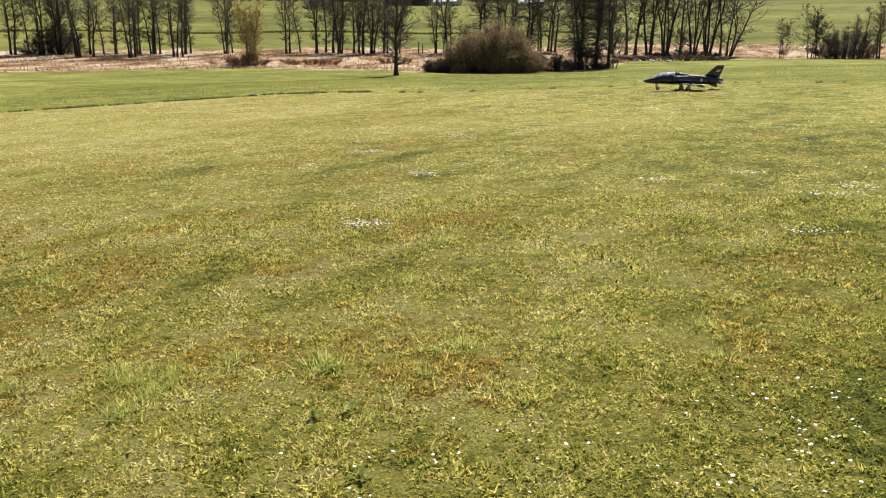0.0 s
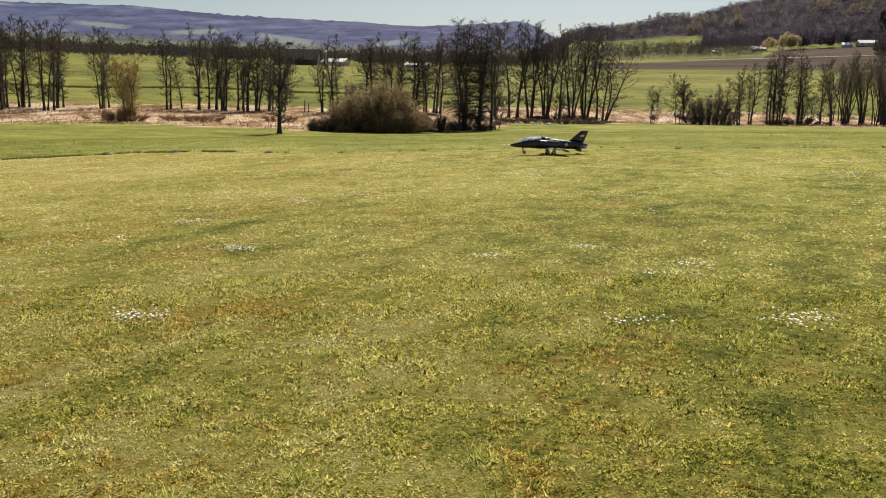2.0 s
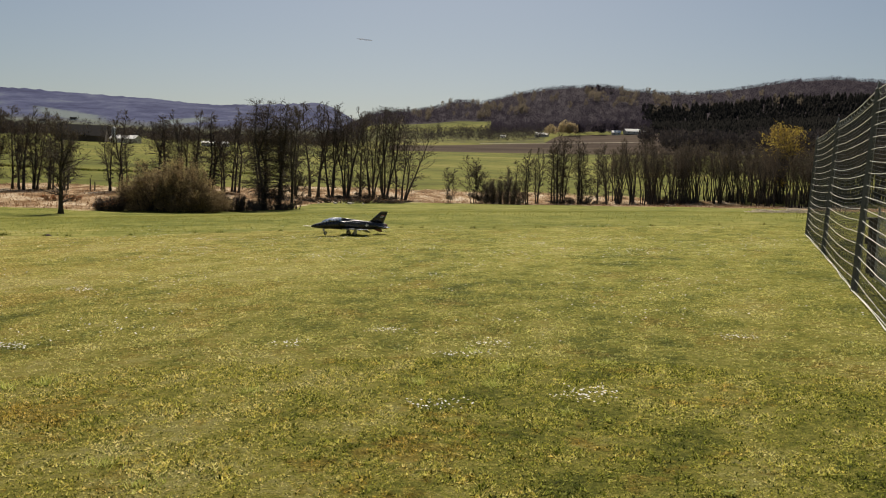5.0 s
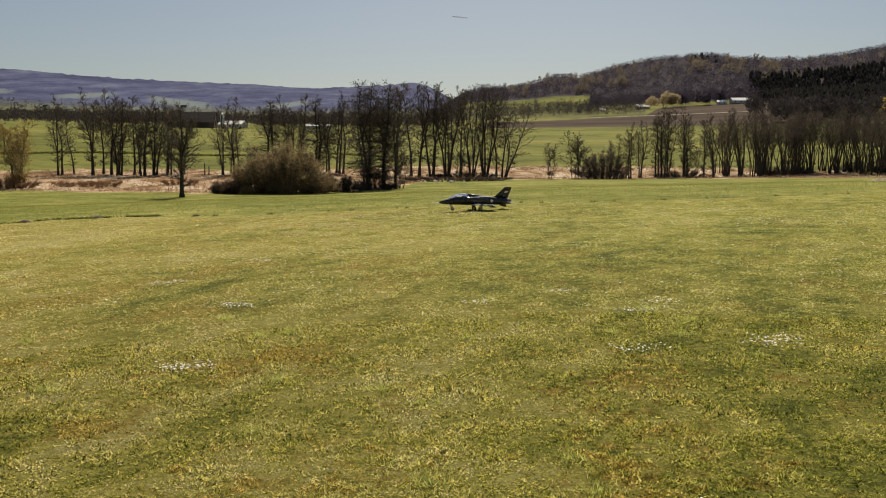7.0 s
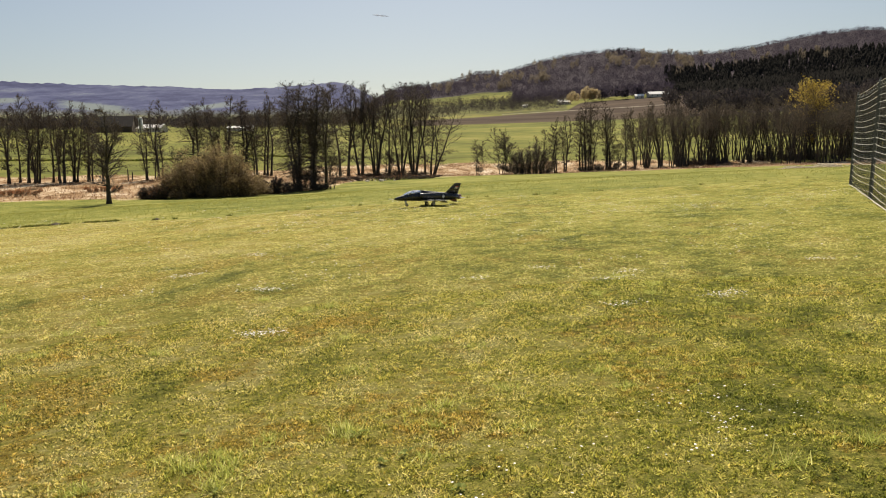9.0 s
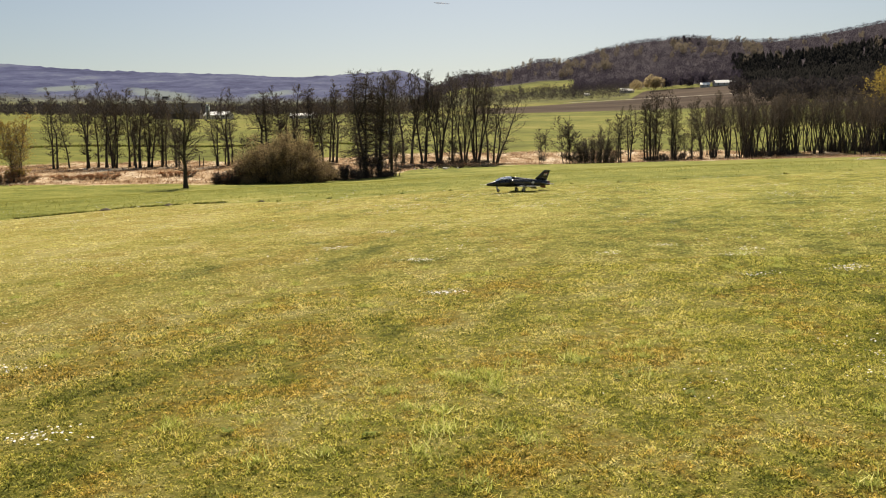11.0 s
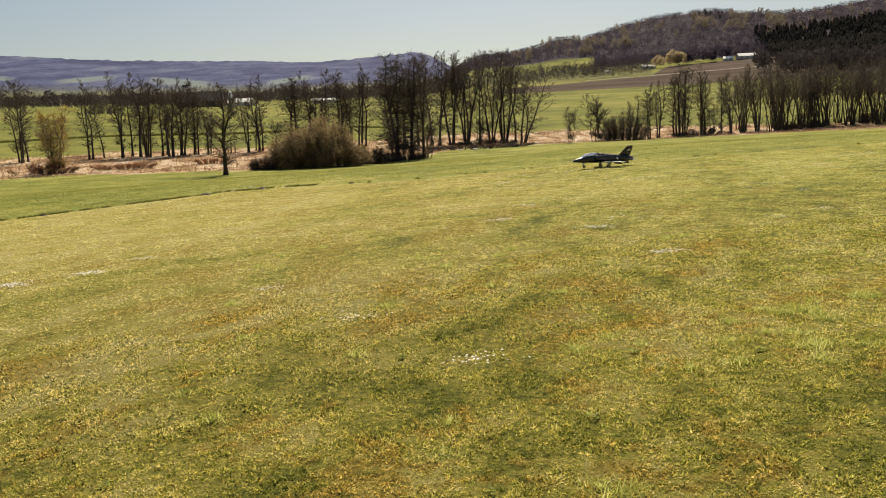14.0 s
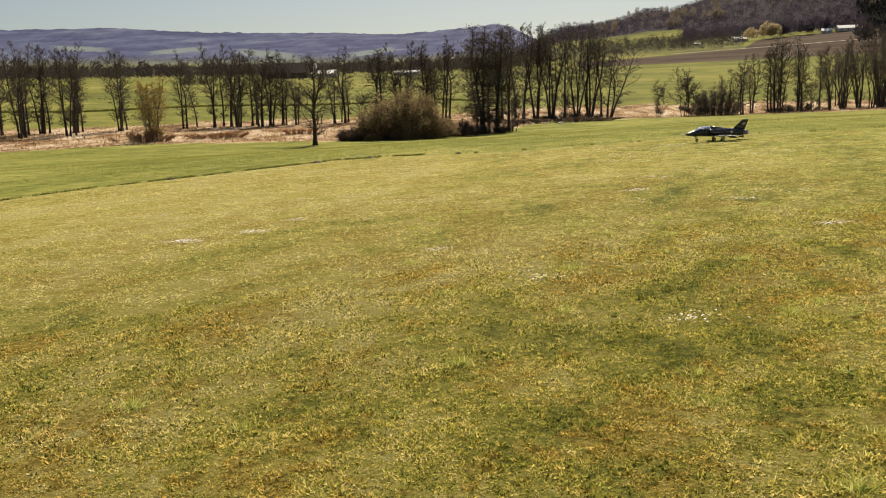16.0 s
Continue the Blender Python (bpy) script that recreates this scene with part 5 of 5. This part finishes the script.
    leg.tube([(0.86, 0, 0.28), (0.87, 0, 0.15), (0.845, 0, 0.058)], [0.014, 0.012, 0.010], 8)
    leg.tube([(0.845, -0.028, 0.058), (0.845, 0.028, 0.058)], [0.008, 0.008], 6)
    lg = part("nose_leg", leg, JET_METAL, jet)
    part("gear_door", plate([(0.95, 0.26), (0.90, 0.26), (0.90, 0.16), (0.94, 0.16)], 0.04, 0.005), JET_WING, lg)
    wheel(lg, 0.845, 0, 0.058, 0.034)

    for ob in jet.children_recursive:
        if ob.name.split(".")[0] not in ("wheel", "rim"):
            ob.data.transform(Matrix.Translation((0, 0, -0.05)))


build_jet(-1.48, 27.2, 180 + 24)


# ---- daisies, clods, grass ----
def daisies(name, centres, spread, count, size, seed, label):
    """Small flat white flower heads, strewn thickly round the centres."""
    rng = np.random.default_rng(seed)
    c = np.array(centres, float)
    who = rng.integers(0, len(c), count)
    x = c[who, 0] + rng.normal(0, spread, count) * 1.5
    y = c[who, 1] + rng.normal(0, spread, count)
    z = terrain(x, y) + rng.uniform(0.02, 0.045, count)
    r = size * rng.uniform(0.7, 1.3, count)
    a = np.arange(6) * math.pi / 3
    tilt = rng.normal(0, 0.2, (count, 2))
    v = np.zeros((count, 7, 3))
    v[:, :6, 0] = x[:, None] + r[:, None] * np.cos(a)
    v[:, :6, 1] = y[:, None] + r[:, None] * np.sin(a)
    v[:, :6, 2] = z[:, None] + r[:, None] * (np.cos(a) * tilt[:, :1] + np.sin(a) * tilt[:, 1:])
    v[:, 6] = np.stack([x, y, z + 0.3 * r], 1)
    k = np.arange(6)
    f = np.stack([k, (k + 1) % 6, np.full(6, 6)], 1)[None] + 7 * np.arange(count)[:, None, None]
    return tagged(new(name, fast_mesh(name, v.reshape(-1, 3), f.reshape(-1, 3), DAISY)), label, "flowers", kind="stuff")


PATCHES = [(-3.57, 9.2), (-4.52, 13.6), (0.18, 9.9), (0.95, 8.6), (3.89, 9.3), (1.69, 7.04), (0.65, 6.85), (-12.25, 6.7), (-11.3, 7.4), (-11.1, 8.7),
           (-7.95, 5.3), (-6.52, 3.5), (-5.3, 1.85), (-3.1, 6.4), (-3.0, 6.4), (1.86, 7.17), (-3.66, 9.3), (-11.5, 7.5), (-12.0, 6.6), (-12.3, 6.7), (-12.15, 6.75), (-11.4, 7.45), (-11.2, 8.7), (-12.25, 6.65), (-5.2, 11.3), (1.25, 9.1), (-0.78, 9.2), (4.2, 20.9), (-5.3, 11.1), (-4.7, 13.8)]
daisies("daisies", PATCHES, 0.085, 1300, 0.0084, 1, "dense patches of white daisies in the lawn")
daisies("daisies", [(0.39, 3.67), (0.12, 3.33), (0.37, 3.2), (0.5, 3.1), (0.14, 2.85), (0.7, 3.4), (-0.77, 2.83), (-1.18, 2.4)], 0.16, 110, 0.0068, 2, "white daisies scattered in the near lawn")
rng = np.random.default_rng(3)
wide = np.stack([rng.uniform(-22, 12, 230), rng.uniform(9, 33, 230)], 1)
daisies("daisies", wide, 0.30, 3400, 0.011, 4, "white daisies strewn over the mown strip")
far_line = np.stack([rng.uniform(-6, 11, 40), rng.uniform(19, 26, 40)], 1)
daisies("daisies", far_line, 0.4, 1300, 0.012, 5, "white daisies strewn over the mown strip")


def build_clods():
    """Dark clods and molehills along the uncut edge."""
    rng = random.Random(12)
    for x in (-22.9, -20.3, -17.0, -15.2, -11.4):
        y = float(mow_edge(x)) + rng.uniform(-0.2, 0.3)
        g = Geo()
        w, h = rng.uniform(0.09, 0.2), rng.uniform(0.05, 0.10)
        rings = []
        for t, s in ((-0.3, 1.15), (0.0, 1.0), (0.5, 0.75), (0.85, 0.42), (1.0, 0.12)):
            rings.append([(w * 1.4 * s * math.cos(a) * rng.uniform(0.85, 1.15), w * s * math.sin(a) * rng.uniform(0.85, 1.15), h * t + rng.uniform(-0.01, 0.01)) for a in [2 * math.pi * k / 10 for k in range(10)]])
        g.loft(rings)
        ob = new("molehill", g.mesh("molehill", CLOD))
        ob.matrix_world = pose(x, y, on_ground(x, y), 0, 0, rng.uniform(0, 180))
        tagged(ob, "small dark molehill by the uncut grass", "molehill", "molehills")


build_clods()


def blades(name, x, y, height, width, seed, material, label, flop=0.55):
    """Grass blades, one bent triangle pair each."""
    rng = np.random.default_rng(seed)
    n = len(x)
    z = terrain(x, y) - 0.001
    a = rng.uniform(0, 2 * np.pi, n)
    lean = rng.uniform(0.1, 1.0, n) * flop
    w = rng.uniform(0, 2 * np.pi, n)
    sx, sy = np.cos(a) * width / 2, np.sin(a) * width / 2
    tx, ty = np.cos(w) * lean * height, np.sin(w) * lean * height
    v = np.zeros((n, 3, 3))
    v[:, 0] = np.stack([x - sx, y - sy, z], 1)
    v[:, 1] = np.stack([x + sx, y + sy, z], 1)
    v[:, 2] = np.stack([x + tx, y + ty, z + height * (1 - 0.35 * lean)], 1)
    me = fast_mesh(name, v.reshape(-1, 3), np.arange(3 * n).reshape(-1, 3), material)
    return tagged(new(name, me), label, "grass", kind="stuff")


def build_lawn():
    rng = np.random.default_rng(21)
    near, far = np.array([0.2, 0.6]), np.array([-6.0, -4.5])
    path = far - near
    waves = rng.normal(0, 7.0, (9, 2))
    cells = np.random.default_rng(22).random((600, 600))

    def grain(q, cell):
        """Small tufts, cell metres wide, 0 to 1."""
        u, v = np.mod(q[:, 0] / cell, 600), np.mod(q[:, 1] / cell, 600)
        i, j = u.astype(int), v.astype(int)
        f, g = u - i, v - j
        return 0.65 * near_cells(i, j, f, g) + 0.35 * near_cells(i // 4, j // 4, (i % 4 + f) / 4, (j % 4 + g) / 4)

    def near_cells(i, j, f, g):
        i1, j1 = (i + 1) % 600, (j + 1) % 600
        return (cells[i % 600, j % 600] * (1 - f) + cells[i1, j % 600] * f) * (1 - g) + (cells[i % 600, j1] * (1 - f) + cells[i1, j1] * f) * g

    # thick close to where one walks, thinner further out
    for k, (d0, d1, dense, h, w, cell) in enumerate(((0.0, 4.5, 9000, 0.0155, 0.0115, 0.040), (4.5, 8.0, 5000, 0.016, 0.0125, 0.050), (8.0, 14.0, 1700, 0.017, 0.022, 0.075), (14.0, 24.0, 480, 0.017, 0.038, 0.12), (24.0, 34.0, 180, 0.017, 0.060, 0.2))):
        lo, hi = np.array([-6 - d1, -4.5 - 1]), np.array([0.4 + d1, 0.8 + d1])
        n = int(dense * np.prod(hi - lo))
        p = rng.uniform(lo, hi, (n, 2))
        t = np.clip(((p - near) @ path) / (path @ path), 0, 1)
        d = np.linalg.norm(p - near - t[:, None] * path, axis=1)
        ahead = p[:, 1] > np.interp(p[:, 0], [-9, -4.8, -1.6, 0.9, 2.5, 6.0], [-1.9, -1.6, -0.4, 1.7, 3.7, 6.0])
        side = np.abs(np.degrees(np.arctan2(p[:, 0] + 2.9, p[:, 1] + 6.5))) < 62
        inside = (mow_edge(p[:, 0]) > p[:, 1]) & (p[:, 0] > -26)
        p = p[(d >= d0) & (d < d1) & ahead & side & inside]
        tuft = grain(p, cell)
        some = tuft > rng.normal(0.36, 0.07, len(p))
        p, tuft = p[some], tuft[some]
        m = len(p)
        clump = (0.35 + 1.7 * tuft ** 1.5) * (1.0 + 0.09 * sum(np.sin(p @ q + s) for q, s in zip(waves, range(9))))
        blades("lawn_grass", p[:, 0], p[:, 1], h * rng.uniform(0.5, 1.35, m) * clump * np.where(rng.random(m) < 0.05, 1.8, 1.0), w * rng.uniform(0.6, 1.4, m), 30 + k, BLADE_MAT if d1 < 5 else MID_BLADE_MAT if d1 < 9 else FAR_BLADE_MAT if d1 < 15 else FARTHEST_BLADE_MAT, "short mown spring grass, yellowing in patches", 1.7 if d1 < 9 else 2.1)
    # coarser tufts
    tufts = np.concatenate([rng.uniform((-9, -1), (3, 9), (60, 2)), rng.uniform((-1.9, 3.1), (-1.2, 4.0), (4, 2)), rng.uniform((-4.4, 1.0), (-2.2, 2.4), (8, 2)),
                            [(-2.67, 2.89), (-2.5, 3.0), (-2.32, 3.28), (-2.46, 2.87), (-2.6, 3.1), (-1.32, 5.77), (-1.0, 5.42), (-4.54, 2.01), (-2.74, 2.89), (-2.48, 2.61), (-4.51, -0.47), (-4.6, -0.4), (-2.46, 2.77), (-2.83, 3.02)]])
    who = rng.integers(0, len(tufts), 9000)
    a, d = rng.uniform(0, 6.28, 9000), np.abs(rng.normal(0, 0.075, 9000))
    x, y = tufts[who, 0] + d * np.cos(a), tufts[who, 1] + d * np.sin(a)
    blades("grass_tufts", x, y, rng.uniform(0.035, 0.085, 9000) * (0.6 + rng.random(len(tufts))[who]), rng.uniform(0.005, 0.009, 9000), 40, TUFT_MAT, "coarse pale green grass tufts standing out of the lawn", 1.5)
    # low rosettes of broad weed leaves
    spots = np.concatenate([rng.uniform((-9, -1.5), (2.5, 7), (20, 2)), [(-1.61, 2.8), (-1.5, 2.9), (-1.21, 2.39), (-2.44, 2.51), (2.12, 5.12), (-5.13, -0.41)]])
    who = np.repeat(np.arange(len(spots)), 11)
    n = len(who)
    a, size = rng.uniform(0, 6.28, n), rng.uniform(0.022, 0.045, len(spots))[who] * rng.uniform(0.7, 1.2, n)
    v = np.zeros((n, 4, 3))
    cx, cy = spots[who, 0] + rng.normal(0, 0.012, n), spots[who, 1] + rng.normal(0, 0.012, n)
    z0 = terrain(cx, cy) + rng.uniform(0.006, 0.022, n)
    for k, (along, across, up) in enumerate(((0.0, 0.0, 0.0), (0.6, 0.24, 0.35), (1.0, 0.0, 0.25), (0.6, -0.24, 0.35))):
        v[:, k] = np.stack([cx + size * (along * np.cos(a) - across * np.sin(a)), cy + size * (along * np.sin(a) + across * np.cos(a)), z0 + size * up], 1)
    me = fast_mesh("weed_leaves", v.reshape(-1, 3), np.arange(4 * n).reshape(-1, 4), WEED_MAT)
    tagged(new("weed_leaves", me), "low rosettes of broad green weed leaves in the lawn", "weeds", kind="stuff")
    # uncut edge of the meadow
    x = np.concatenate([rng.uniform(-23.5, -9, 9000), rng.uniform(-9, 20, 7000)])
    gap = np.sin(x * 2.7) + np.sin(x * 7.1 + 1) + np.sin(x * 16.3) + rng.normal(0, 0.5, len(x))
    x = x[(gap > -0.5) & (x < -13) | (gap > 1.9)]
    y = mow_edge(x) + np.abs(rng.normal(0, 0.22, len(x))) + 0.12 * np.sin(x * 3.3)
    blades("uncut_grass", x, y, rng.uniform(0.03, 0.11, len(x)), rng.uniform(0.012, 0.028, len(x)), 41, ROUGH_MAT, "longer uncut grass along the mown edge", 0.7)
    # tufted meadow between the mown strip and the stream
    n = 60000
    r = 30 + 120 * rng.uniform(0, 1, n) ** 1.2
    a = np.radians(rng.uniform(-44, 30, n))
    x, y = r * np.sin(a) - 2, r * np.cos(a)
    near_x, near_y = rng.uniform(-34, -6, 40000), rng.uniform(14, 62, 40000)
    tuft = grain(np.stack([near_x, near_y], 1), 0.5) > rng.normal(0.58, 0.06, 40000)
    x, y = np.concatenate([x, near_x[tuft]]), np.concatenate([y, near_y[tuft]])
    r = np.hypot(x + 2, y)
    keep = y > mow_edge(x) + 1.0
    x, y, r = x[keep], y[keep], r[keep]
    blades("meadow_grass", x, y, rng.uniform(0.03, 0.07, len(x)) * (0.6 + r / 120), rng.uniform(0.03, 0.07, len(x)) * (0.4 + r / 90), 43, MEADOW_MAT, "tufted green spring meadow beyond the mown strip", 1.0)


build_lawn()


def build_reeds():
    """Dry reed litter standing along the stream."""
    rng = np.random.default_rng(50)
    n = 26000
    az = rng.uniform(-47, 26, n)
    r1 = np.interp(az, [-45, -30, -20, -12, -7, -4, 5, 25, 40], [152, 158, 140, 150, 175, 210, 208, 236, 250])
    r2 = np.interp(az, [-45, -20, -12, -5, 5, 25, 40], [226, 232, 236, 275, 275, 284, 296])
    x, y = spot(r1 + (r2 - r1) * rng.uniform(0, 1, n), az)
    m = mat_vary("dry_reed", [(0.25, (0.06, 0.04, 0.022)), (0.40, (0.20, 0.10, 0.05)), (0.5, (0.32, 0.20, 0.12)), (0.65, (0.47, 0.37, 0.26)), (0.9, (0.64, 0.56, 0.45))], by_object=False, scale=0.09, thin=0.5, piece=0.35)
    blades("dry_reeds", x, y, rng.uniform(0.25, 0.9, n), rng.uniform(0.05, 0.22, n), 51, m, "flattened dry reeds along the stream bank", 1.6)


build_reeds()


def build_ditch():
    """Dark rushes along the ditch in the far meadow."""
    rng = np.random.default_rng(60)
    n = 9000
    az = rng.uniform(-48, -8, n)
    x, y = spot(300 + 6 * np.sin(az * 0.4) + rng.normal(0, 1.0, n), az)
    blades("ditch_rushes", x, y, rng.uniform(0.3, 1.0, n), rng.uniform(0.15, 0.4, n), 61, ROUGH_MAT, "dark rushes along a ditch in the far meadow", 0.6)


build_ditch()
